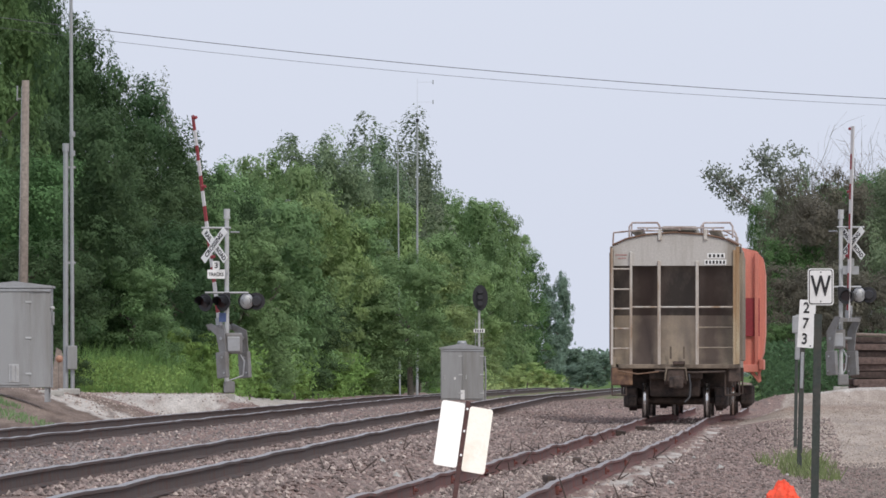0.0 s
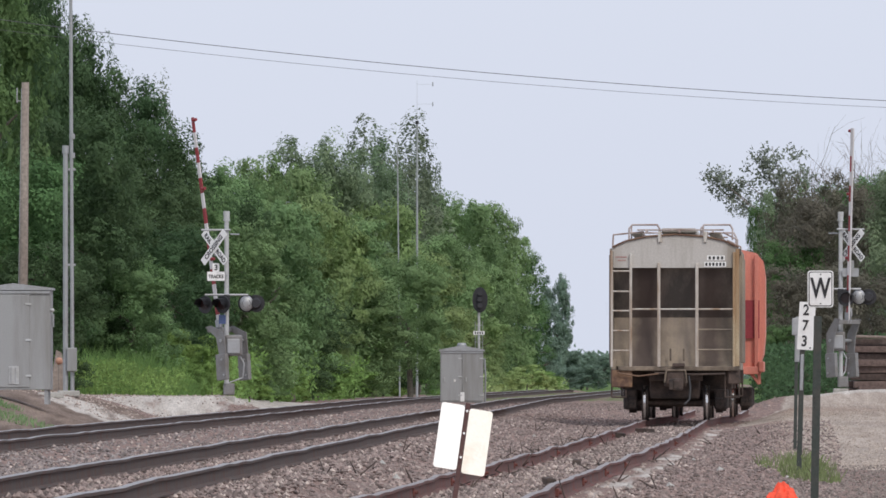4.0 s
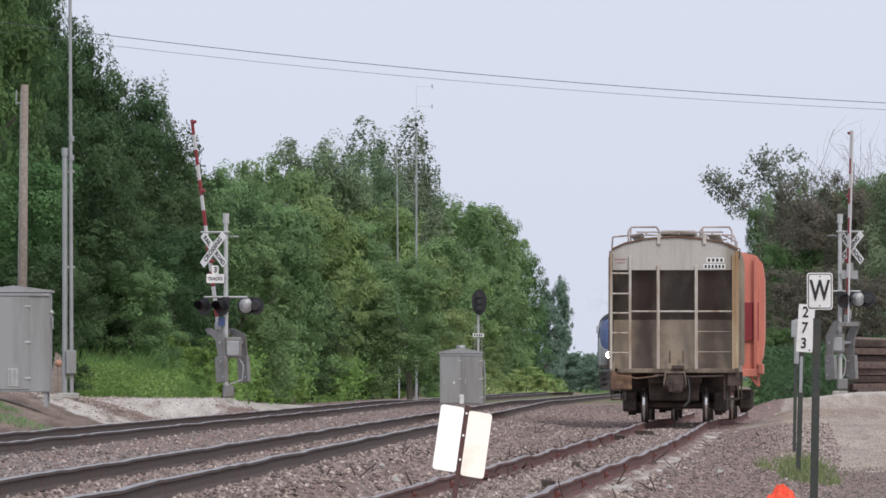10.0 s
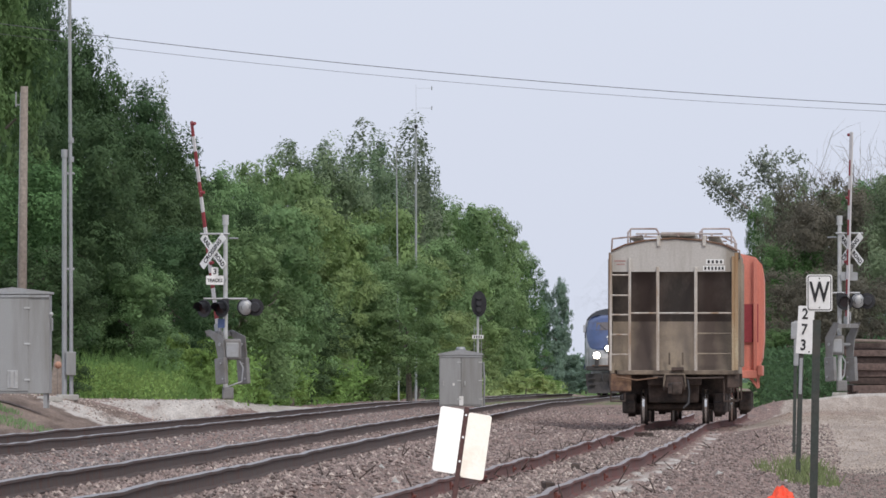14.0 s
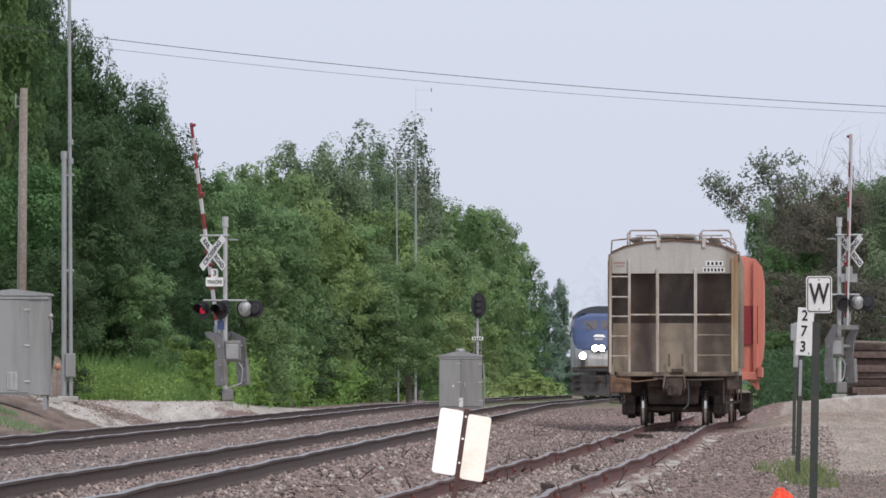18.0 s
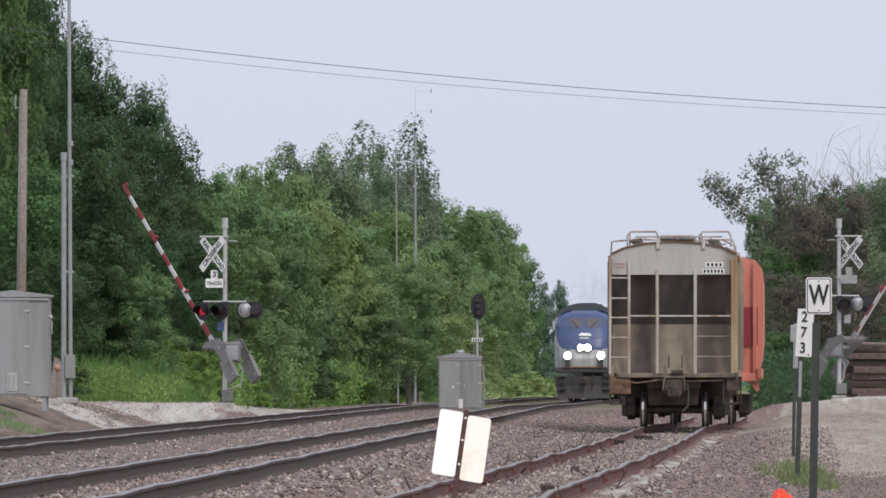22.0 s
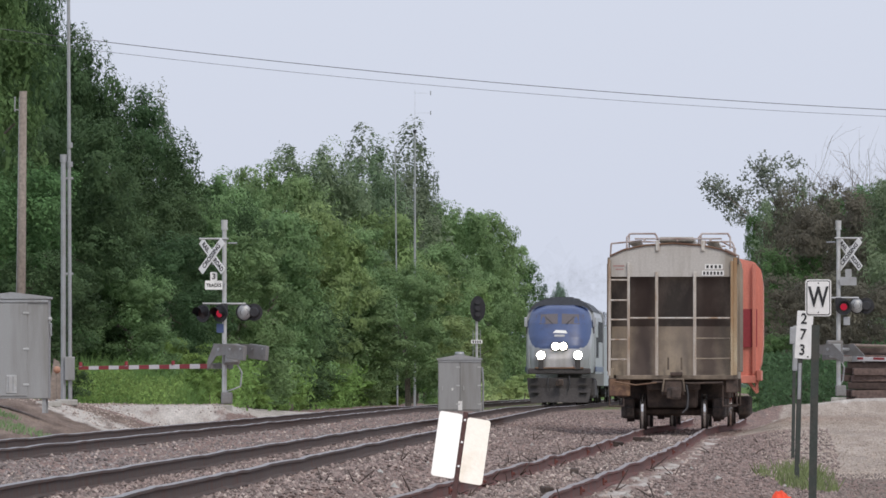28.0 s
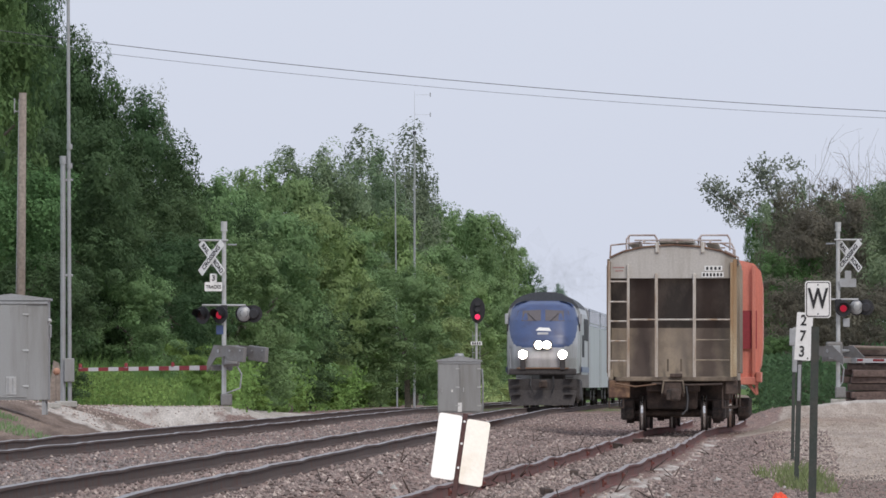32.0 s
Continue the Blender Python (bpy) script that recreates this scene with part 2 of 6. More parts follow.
# foliage
L_DARK = leaf_mat("dark_leaves", (0.084, 0.142, 0.066))
L_FRESH = leaf_mat("maple_green_leaves", (0.125, 0.215, 0.085))
L_MID = leaf_mat("green_leaves", (0.205, 0.305, 0.138))
L_LIME = leaf_mat("pale_lime_leaves", (0.40, 0.49, 0.20))
L_SILVER = leaf_mat("silvery_leaves", (0.23, 0.26, 0.205))
L_LIGHT = leaf_mat("yellow_green_leaves", (0.262, 0.345, 0.145))
L_GREY = leaf_mat("grey_green_leaves", (0.18, 0.225, 0.15))
L_DULL = leaf_mat("dull_brown_green_leaves", (0.178, 0.168, 0.128))
L_WEED = leaf_mat("fresh_weeds", (0.215, 0.340, 0.100))
L_GRASS = leaf_mat("meadow_grass", (0.20, 0.32, 0.105))
L_TUFT = leaf_mat("roadside_grass", (0.19, 0.25, 0.11))
# Aerial haze is put into these two leaf colours: paler, bluer or greyer.
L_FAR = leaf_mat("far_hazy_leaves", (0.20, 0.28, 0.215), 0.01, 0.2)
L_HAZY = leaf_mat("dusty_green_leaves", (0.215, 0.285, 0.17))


def ground_material():
    m = bpy.data.materials.new("gravel_and_earth")
    m.use_nodes = True
    nt = m.node_tree
    n, l = nt.nodes, nt.links
    b = n["Principled BSDF"]
    b.inputs["Roughness"].default_value = 0.95
    b.inputs["Specular IOR Level"].default_value = 0.2
    tc = n.new("ShaderNodeTexCoord")
    flat = n.new("ShaderNodeMapping")           # ruts and washes run along the line
    flat.inputs[3].default_value = (1, 0.07, 1)
    l.new(tc.outputs["Object"], flat.inputs[0])

    def noise_at(scale, detail=4):
        t = n.new("ShaderNodeTexNoise")
        t.inputs["Scale"].default_value, t.inputs["Detail"].default_value = scale, detail
        l.new(flat.outputs[0], t.inputs["Vector"])
        return t.outputs["Fac"]
    cells = n.new("ShaderNodeTexVoronoi")
    cells.inputs["Scale"].default_value = 14
    l.new(tc.outputs["Object"], cells.inputs["Vector"])
    broad, mid, fine = noise_at(0.35), noise_at(2.2), noise_at(24, 6)

    def two(a, c, fac, lo=0.35, hi=0.65):
        r = n.new("ShaderNodeMapRange")
        r.inputs[1].default_value, r.inputs[2].default_value = lo, hi
        l.new(fac, r.inputs[0])
        x = n.new("ShaderNodeMix")
        x.data_type = 'RGBA'
        l.new(r.outputs[0], x.inputs[0])
        for s, v in ((6, a), (7, c)):
            if isinstance(v, tuple):
                x.inputs[s].default_value = (*v, 1)
            else:
                l.new(v, x.inputs[s])
        return x.outputs[2]
    sep = n.new("ShaderNodeSeparateColor")
    l.new(cells.outputs["Color"], sep.inputs[0])
    stone = two((0.16, 0.108, 0.092), (0.35, 0.25, 0.212), sep.outputs[0], 0.0, 1.0)
    ballast = two(stone, (0.19, 0.15, 0.135), mid, 0.5, 0.75)
    lot = two((0.35, 0.29, 0.24), (0.47, 0.40, 0.34), mid)
    lot = two(lot, (0.25, 0.215, 0.185), broad, 0.52, 0.75)
    road = two((0.43, 0.385, 0.34), (0.56, 0.52, 0.47), mid)
    earth = two((0.135, 0.098, 0.078), (0.27, 0.208, 0.168), mid)
    grass = two((0.07, 0.13, 0.03), (0.12, 0.19, 0.05), mid)
    col = ballast
    for key, c in (("w_lot", lot), ("w_earth", earth), ("w_road", road), ("w_grass", grass)):
        at = n.new("ShaderNodeAttribute")
        at.attribute_name = key
        add = n.new("ShaderNodeMath")
        add.operation = 'MULTIPLY_ADD'
        add.inputs[1].default_value = 0.9
        l.new(mid, add.inputs[0])
        l.new(at.outputs["Fac"], add.inputs[2])
        r = n.new("ShaderNodeMapRange")
        r.inputs[1].default_value, r.inputs[2].default_value = 0.85, 1.05
        l.new(add.outputs[0], r.inputs[0])
        x = n.new("ShaderNodeMix")
        x.data_type = 'RGBA'
        l.new(r.outputs[0], x.inputs[0])
        l.new(col, x.inputs[6]), l.new(c, x.inputs[7])
        col = x.outputs[2]
    hsv = n.new("ShaderNodeHueSaturation")
    v = n.new("ShaderNodeMapRange")
    v.inputs[1].default_value, v.inputs[2].default_value = 0.25, 0.75
    v.inputs[3].default_value, v.inputs[4].default_value = 0.7, 1.3
    l.new(fine, v.inputs[0])
    l.new(v.outputs[0], hsv.inputs["Value"])
    l.new(col, hsv.inputs["Color"])
    l.new(hsv.outputs[0], b.inputs["Base Color"])
    bp = n.new("ShaderNodeBump")
    bp.inputs["Strength"].default_value, bp.inputs["Distance"].default_value = 0.8, 0.05
    l.new(cells.outputs["Distance"], bp.inputs["Height"])
    l.new(bp.outputs[0], b.inputs["Normal"])
    return m


M_GROUND = ground_material()

# ---------------------------------------------------------------- building tools
def part(name, bm, material, parent, label="", at=None):
    """Links a bmesh as one mesh object under a thing or part."""
    me = bpy.data.meshes.new(name)
    bm.to_mesh(me)
    bm.free()
    me.materials.append(material)
    ob = new(name, me)
    ob.parent = parent
    if at is not None:
        ob.matrix_basis = at
    if label:
        tagged(ob, label)
    return ob


def like(src, parent, at, name=None):
    """A further piece on the same mesh."""
    ob = new(name or src.name.split(".")[0], src.data)
    ob.parent = parent
    ob.matrix_basis = at
    return ob


def thing(name, m, label, category, group="", kind=""):
    e = new(name)
    e.matrix_basis = m
    e.empty_display_size = 0.2
    return tagged(e, label, category, group, kind)


def box(bm, c, s, bevel=0.0, turn=None):
    m = Matrix.Translation(c) @ (turn or Matrix.Identity(4)) @ Matrix.Diagonal((s[0], s[1], s[2], 1))
    r = bmesh.ops.create_cube(bm, size=1.0, matrix=m)
    if bevel:
        edges = list({e for v in r["verts"] for e in v.link_edges})
        bmesh.ops.bevel(bm, geom=edges, offset=bevel, segments=2, affect='EDGES', profile=0.5)
    return bm


def rod(bm, a, b, r0, r1=None, seg=10):
    a, b = Vector(a), Vector(b)
    d = b - a
    m = Matrix.Translation((a + b) / 2) @ d.to_track_quat('Z', 'Y').to_matrix().to_4x4()
    bmesh.ops.create_cone(bm, cap_ends=True, segments=seg, radius1=r0, radius2=r0 if r1 is None else r1, depth=d.length, matrix=m)
    return bm


def pipe(bm, pts, r, seg=8):
    for a, b in zip(pts[:-1], pts[1:]):
        rod(bm, a, b, r, r, seg)
    for p in pts[1:-1]:
        bmesh.ops.create_icosphere(bm, subdivisions=1, radius=r * 1.03, matrix=Matrix.Translation(p))
    return bm


def prism(bm, outline, y0, y1):
    """A solid between y0 and y1 with an outline of (x, z)."""
    a = [bm.verts.new((x, y0, z)) for x, z in outline]
    b = [bm.verts.new((x, y1, z)) for x, z in outline]
    n = len(outline)
    bm.faces.new(a)
    bm.faces.new(b[::-1])
    for i in range(n):
        bm.faces.new((a[i], b[i], b[(i + 1) % n], a[(i + 1) % n]))
    bmesh.ops.recalc_face_normals(bm, faces=bm.faces[:])
    return bm


def loft(bm, rings, cap=True):
    """Skins rings of equally many points."""
    vs = [[bm.verts.new(p) for p in r] for r in rings]
    n = len(vs[0])
    for a, b in zip(vs[:-1], vs[1:]):
        for i in range(n):
            bm.faces.new((a[i], b[i], b[(i + 1) % n], a[(i + 1) % n]))
    if cap:
        bm.faces.new(vs[0])
        bm.faces.new(vs[-1][::-1])
    bmesh.ops.recalc_face_normals(bm, faces=bm.faces[:])
    return bm


def rounded(w, h, r, seg=4):
    """Outline of a rounded rectangle round the origin."""
    pts = []
    for cx, cz, a0 in ((w / 2 - r, h / 2 - r, 0), (-w / 2 + r, h / 2 - r, 90), (-w / 2 + r, -h / 2 + r, 180), (w / 2 - r, -h / 2 + r, 270)):
        for i in range(seg + 1):
            a = radians(a0 + 90 * i / seg)
            pts.append((cx + r * math.cos(a), cz + r * math.sin(a)))
    return pts


def smooth(bm):
    for f in bm.faces:
        f.smooth = True
    return bm


def letters(text, size, parent, at, material, name="lettering", stretch=1.0, label=""):
    """Raised lettering in the built-in font, facing -y."""
    cu = bpy.data.curves.new(name, 'FONT')
    cu.body, cu.size, cu.align_x, cu.align_y, cu.extrude, cu.offset = text, size, 'CENTER', 'CENTER', 0.003, size * 0.02
    tmp = bpy.data.objects.new(name, cu)
    scene.collection.objects.link(tmp)
    me = bpy.data.meshes.new_from_object(tmp.evaluated_get(bpy.context.evaluated_depsgraph_get()))
    bpy.data.objects.remove(tmp)
    bpy.data.curves.remove(cu)
    me.transform(pose(0, 0, 0, 90, 0, 0) @ Matrix.Diagonal((stretch, 1, 1, 1)))
    me.materials.clear()
    me.materials.append(material)
    ob = new(name, me)
    ob.parent = parent
    ob.matrix_basis = at
    if label:
        tagged(ob, label)
    return ob


def loose_mesh(name, faces, material):
    """A mesh of loose faces of k corners from an (n, k, 3) array."""
    faces = np.asarray(faces, dtype=np.float32)
    n, k = faces.shape[:2]
    me = bpy.data.meshes.new(name)
    me.vertices.add(n * k)
    me.vertices.foreach_set("co", faces.reshape(-1))
    me.loops.add(n * k)
    me.loops.foreach_set("vertex_index", np.arange(n * k, dtype=np.int32))
    me.polygons.add(n)
    me.polygons.foreach_set("loop_start", np.arange(0, n * k, k, dtype=np.int32))
    me.update(calc_edges=True)
    me.materials.append(material)
    return me


def leaves(rng, centres, size, out=None):
    """Little pointed leaves round the centres, turned at random but mostly outward."""
    n = len(centres)
    nrm = rng.normal(size=(n, 3)) * (0.38 if out is not None else 1.0)
    nrm[:, 2] += 0.2
    if out is not None:
        nrm += out
    nrm /= np.linalg.norm(nrm, axis=1, keepdims=True)
    a = rng.normal(size=(n, 3))
    u = np.cross(nrm, a)
    u /= np.linalg.norm(u, axis=1, keepdims=True)
    v = np.cross(nrm, u)
    s = size * rng.uniform(0.6, 1.35, (n, 1))
    u, v = u * s * 0.6, v * s * 0.32
    return np.stack([centres - u * 0.8 - v, centres - u * 0.8 + v, centres + u], axis=1)


# ---------------------------------------------------------------- lie of the land
def main_x(y):
    """Centre line of the main track on which the train comes."""
    return float(np.interp(y, [-200, 0, 105, 211, 300, 380, 455, 555, 730, 1000, 1400], [-9.7, -5.5, -3.35, -1.1, 0.85, 2.45, 4.07, 7.4, 13.3, 22.3, 35.7]))


EASED = [sum(main_x(y + k) for k in (-40, -20, 0, 20, 40)) / 5 for y in range(-1600, 4402, 2)]


def main_smooth(y):
    """The centre line with its kinks rounded off, from a table at every second metre."""
    f = (y + 1600) / 2
    i = min(len(EASED) - 2, max(0, int(f)))
    return EASED[i] + (EASED[i + 1] - EASED[i]) * (f - i)


def far_x(y):
    return main_smooth(y) - 4.9


def siding_x(y):
    return -3.5 + 0.0333 * y + (0.00022 * (y - 262) ** 2 if y > 262 else 0) + (0.18 * math.sin((y - 123) / 150 * math.pi) if 123 < y < 273 else 0)


def ease(a, b, t):
    t = min(1, max(0, (t - a) / (b - a)))
    return t * t * (3 - 2 * t)


def main_z(y):
    return 0.19 - 0.07 * ease(412, 475, y) - 0.7 * ease(640, 1000, y) * (1 - ease(1200, 1800, y))


def siding_z(y):
    return 0.22 * ease(306, 336, y)


ROAD_AT, ROAD_DIR = Vector((3.0, 334.0)), Vector((0.74, 0.67)).normalized()


def road_coords(x, y):
    p = Vector((x, y)) - ROAD_AT
    return p.dot(ROAD_DIR), p.dot(Vector((-ROAD_DIR.y, ROAD_DIR.x)))


def lot_z(y):
    return -0.27 + 0.5 * ease(170, 335, y)


def ground_z(x, y):
    xa, xb, xs = far_x(y), main_smooth(y), siding_x(min(y, 420))
    zm, zs = main_z(y) - 0.185, siding_z(y) - 0.17
    if x < xa - 1.8:
        dx = xa - 1.8 - x
        bank = 0.70 * ease(218, 268, y) * (1 - 0.32 * ease(285, 325, y))
        z = zm - 0.25 * ease(0, 2.0, dx) + (bank - zm + 0.25) * ease(0.8, 4.6, dx) * ease(205, 262, y)
    elif x < xb + 1.5:
        z = zm - 0.05 * ease(1.2, 2.2, min(abs(x - xa), abs(x - xb)))
    elif x < xs - 1.3:
        k = ease(xb + 1.5, xs - 1.3, x)
        z = zm + (zs - zm) * k - 0.04 * math.sin(k * math.pi)
    elif x < xs + 1.2:
        z = zs
    else:
        z = zs + (lot_z(y) - zs) * ease(0.0, 2.2 - 1.0 * ease(270, 310, y), x - xs - 1.2)
    s, w = road_coords(x, y)
    k = 1 - ease(3.6, 7.0, abs(w))
    if k > 0 and y < 600:
        zr = main_z(334) - 0.165 + 0.44 * ease(1.7, 2.8, xa - x) + 0.42 * ease(-0.4, 1.4, x - xs) + 0.18 * ease(1.6, 3.6, x - xs)
        z += (zr - z) * k
    if y > 380:
        z += (min(-0.05, main_z(y) - 0.12) - z) * ease(380, 460, y) * (1 - ease(0, 3, 2.5 - min(abs(x - xa), abs(x - xb))))
    if 90 < y < 420:
        z += 0.018 * noise.noise((x * 1.7, y * 0.9, 0)) + 0.012 * noise.noise((x * 5, y * 3, 3))
    return z

# ---------------------------------------------------------------- ground
def spread(a, b, step):
    return list(np.arange(a, b, step))


def build_ground():
    xs = sorted(set([-2600, -1200, -600, -300, -160, -90, -60, -45] + spread(-36, -14, 1.2) + spread(-14, 20, 0.34)
                    + spread(20, 40, 1.6) + [48, 65, 100, 180, 320, 650, 1300, 2600]))
    ys = sorted(set([-1500, -600, -200, -60, 0, 40, 75] + [80, 86] + spread(92, 200, 0.8) + spread(200, 300, 1.2) + spread(300, 372, 0.8)
                    + spread(372, 460, 4.0) + [480, 520, 570, 640, 720, 850, 1000, 1300, 1800, 2600, 4200]))
    nx, ny = len(xs), len(ys)
    verts, tags = [], {k: np.zeros(nx * ny, dtype=np.float32) for k in ("w_lot", "w_earth", "w_road", "w_grass")}
    for j, y in enumerate(ys):
        xa, xb, sx = far_x(y), main_smooth(y), siding_x(min(y, 420))
        for i, x in enumerate(xs):
            verts.append((x, y, ground_z(x, y)))
            k = j * nx + i
            s, w = road_coords(x, y)
            tags["w_road"][k] = (1 - ease(3.4, 5.6, abs(w))) * (y < 600) * max(ease(1.7, 2.6, xa - x), ease(1.3, 2.6, x - sx))
            tags["w_lot"][k] = max(ease(2.0, 3.6, x - sx) * (0.12 + 0.88 * ease(160, 176, y + 1.2 * (x - 5))), ease(258, 285, y) * ease(1.0, 1.7, x - sx)) * (1 - ease(345, 360, y))
            side = xa - x
            tags["w_road"][k] = max(tags["w_road"][k], (0.62 - 0.42 * ease(290, 296, y) + 0.5 * ease(305, 312, y)) * ease(1.9, 3.0, side) * ease(272, 277, y + 1.5 * (8.0 + x)) * (1 - ease(330, 345, y)) * (1 - ease(5.2, 6.6, side)), 1.0 * ease(1.9, 2.6, side) * (1 - ease(4.6, 5.6, side)) * ease(318, 328, y) * (1 - ease(420, 450, y)))
            edge = x - sx
            if y < 262:
                tags["w_road"][k] = max(tags["w_road"][k], 0.56 * ease(0.75, 0.95, edge) * (1 - ease(1.2, 1.5, edge)), 0.3 * (abs(edge) < 0.5))
            tags["w_earth"][k] = ease(0.4, 1.6, xa - 2.6 - x) * (1 - ease(300, 318, y - x * 0.6))
            if y < 300 and abs(x - sx) < 0.6:
                tags["w_lot"][k] = 0.62
            g = ease(4.6, 6.4, w) if y < 700 else 1.0
            track = min(abs(x - xa), abs(x - xb))
            if y > 340:
                tags["w_grass"][k] = g * (ease(4.5, 6.5, xa - x) if x < xa else ease(5.0, 8.0, x - max(xb, sx if y < 420 else xb)))
            elif x < xa:
                tags["w_grass"][k] = max(0.55 * ease(9.5, 12, xa - x), g * 0.0) if y < 300 else 0.0
            # far track bed tinted green, standing in for greenery reflected by the mirage
            if y > 445 and track < 4:
                tags["w_earth"][k] = 0.5 * ease(440, 460, y)
                tags["w_grass"][k] = 0.5 * ease(452, 475, y)
            if y < 60 or x > 40 or x < -40:
                tags["w_grass"][k] = 1.0
    faces = [(j * nx + i, j * nx + i + 1, (j + 1) * nx + i + 1, (j + 1) * nx + i) for j in range(ny - 1) for i in range(nx - 1)]
    me = bpy.data.meshes.new("ground")
    me.from_pydata(verts, [], faces)
    for key, vals in tags.items():
        me.attributes.new(key, 'FLOAT', 'POINT').data.foreach_set("value", vals)
    me.materials.append(M_GROUND)
    for p in me.polygons:
        p.use_smooth = True
    return tagged(new("ground", me), "grey gravel and dirt ground beside railway tracks", "ground", kind="structure")


ground = build_ground()


# ---------------------------------------------------------------- tracks
RAIL_PROFILE = [(-0.07, -0.18), (0.07, -0.18), (0.07, -0.166), (0.014, -0.145), (0.010, -0.05), (0.034, -0.036),
                (0.036, -0.008), (0.026, 0.0), (-0.026, 0.0), (-0.036, -0.008), (-0.034, -0.036), (-0.010, -0.05), (-0.014, -0.145), (-0.07, -0.166)]


def sweep_rail(name, fx, fz, side, y0, y1, wave, seed, materials, parent, label):
    verts, faces, mats = [], [], []
    ys = []
    y = y0
    while y < y1:
        ys.append(y)
        y += 0.9 if y < 360 else 4.0
    n = len(RAIL_PROFILE)
    for y in ys:
        h = (fx(y + 1) - fx(y - 1)) / 2
        dip = wave * (noise.noise((y * 0.13, seed, 0)) + 0.6 * noise.noise((y * 0.45, seed, 4)))
        sway = wave * 0.9 * noise.noise((y * 0.2, seed, 9))
        for px, pz in RAIL_PROFILE:
            verts.append((fx(y) + side * 0.753 + px + sway, y - h * (side * 0.753 + px), fz(y) + pz + dip))
    for j in range(len(ys) - 1):
        for i in range(n):
            a, b = j * n + i, j * n + (i + 1) % n
            faces.append((a, b, b + n, a + n))
            mats.append(1 if i in (6, 7, 8) else 0)
    me = bpy.data.meshes.new(name)
    me.from_pydata(verts, [], faces)
    for m in materials:
        me.materials.append(m)
    me.polygons.foreach_set("material_index", mats)
    ob = new(name, me)
    ob.parent = parent
    return tagged(ob, label)


def ties(parent, fx, fz, y0, y1, seed):
    rng = np.random.default_rng(seed)
    bm = bmesh.new()
    y = y0
    while y < y1:
        lift = rng.uniform(-0.035, 0.0)
        box(bm, (fx(y), y, fz(y) - 0.185 - 0.08 + lift), (2.55, 0.22, 0.16), 0.0, pose(0, 0, 0, 0, 0, rng.uniform(-2, 2)))
        y += 0.55
    part("ties", bm, M_TIE, parent, "half-buried creosoted wooden ties")
    parent.children[-1]["kind"] = "stuff"


def splice_bars(parent, fx, fz, at, material):
    for y in at:
        for side in (-1, 1):
            bm = bmesh.new()
            box(bm, (0, 0, -0.095), (0.075, 0.75, 0.09), 0.01)
            for k in (-0.28, -0.1, 0.1, 0.28):
                rod(bm, (-0.06, k, -0.095), (0.06, k, -0.095), 0.018, seg=6)
            part("splice_bar", bm, material, parent, at=pose(fx(y) + side * 0.753, y, fz(y), 0, 0, -1.9))


def track(label, fx, fz, y1, wave, seed, web, head, bars):
    e = thing("railway_track", pose(0, 0, 0), label, "railway track", "railway tracks", "structure")
    for side in (-1, 1):
        sweep_rail("rail", fx, fz, side, 40, y1, wave, seed + side, [web, head], e, "steel rail with worn head")
    ties(e, fx, fz, 94, 322, seed)
    splice_bars(e, fx, fz, bars, web)
    return e


track("far main track with dark weathered rails", far_x, main_z, 700, 0.018, 11, M_RAIL_WEB, M_RAIL_TOP, [])
track("main track with dark rails on pink ballast", main_smooth, main_z, 1100, 0.018, 23, M_RAIL_WEB, M_RAIL_TOP, [])
track("sagging siding with rusty red jointed rails", siding_x, siding_z, 320, 0.03, 37, M_RAIL_RUST, M_RAIL_BROWN, [118, 129.6, 141, 153, 176, 200, 223])


def stones(name, n, seed, y0, y1, lo, hi, size, material, label):
    """Loose stones, eight-sided lumps, lying in the ballast."""
    rng = np.random.default_rng(seed)
    base = np.array([(1, 0, 0), (-1, 0, 0), (0, 1, 0), (0, -1, 0), (0, 0, 1), (0, 0, -1)], dtype=float)
    tri = np.array([(0, 2, 4), (2, 1, 4), (1, 3, 4), (3, 0, 4), (2, 0, 5), (1, 2, 5), (3, 1, 5), (0, 3, 5)])
    verts, faces = [], []
    made = 0
    while made < n:
        u = rng.random()
        y = y0 * (y1 / y0) ** u
        x = lo(y) + (hi(y) - lo(y)) * rng.random()
        if min(abs(x - f(y) - s * 0.753) for f in (far_x, main_smooth, siding_x) for s in (-1, 1)) < 0.11:
            continue
        s = size * rng.uniform(0.5, 1.4)
        v = base * s * rng.uniform(0.6, 1.25, (6, 3)) * np.array([1, 1, 0.85])
        a = rng.uniform(0, 6.28)
        v = v @ np.array([[math.cos(a), -math.sin(a), 0.2], [math.sin(a), math.cos(a), 0.1], [-0.15, 0.2, 1]])
        verts.append(v + np.array([x, y, ground_z(x, y) + s * 0.25]))
        faces.append(tri + made * 6)
        made += 1
    me = bpy.data.meshes.new(name)
    me.from_pydata(np.concatenate(verts).tolist(), [], np.concatenate(faces).tolist())
    me.materials.append(material)
    return tagged(new(name, me), label, "gravel", kind="stuff")


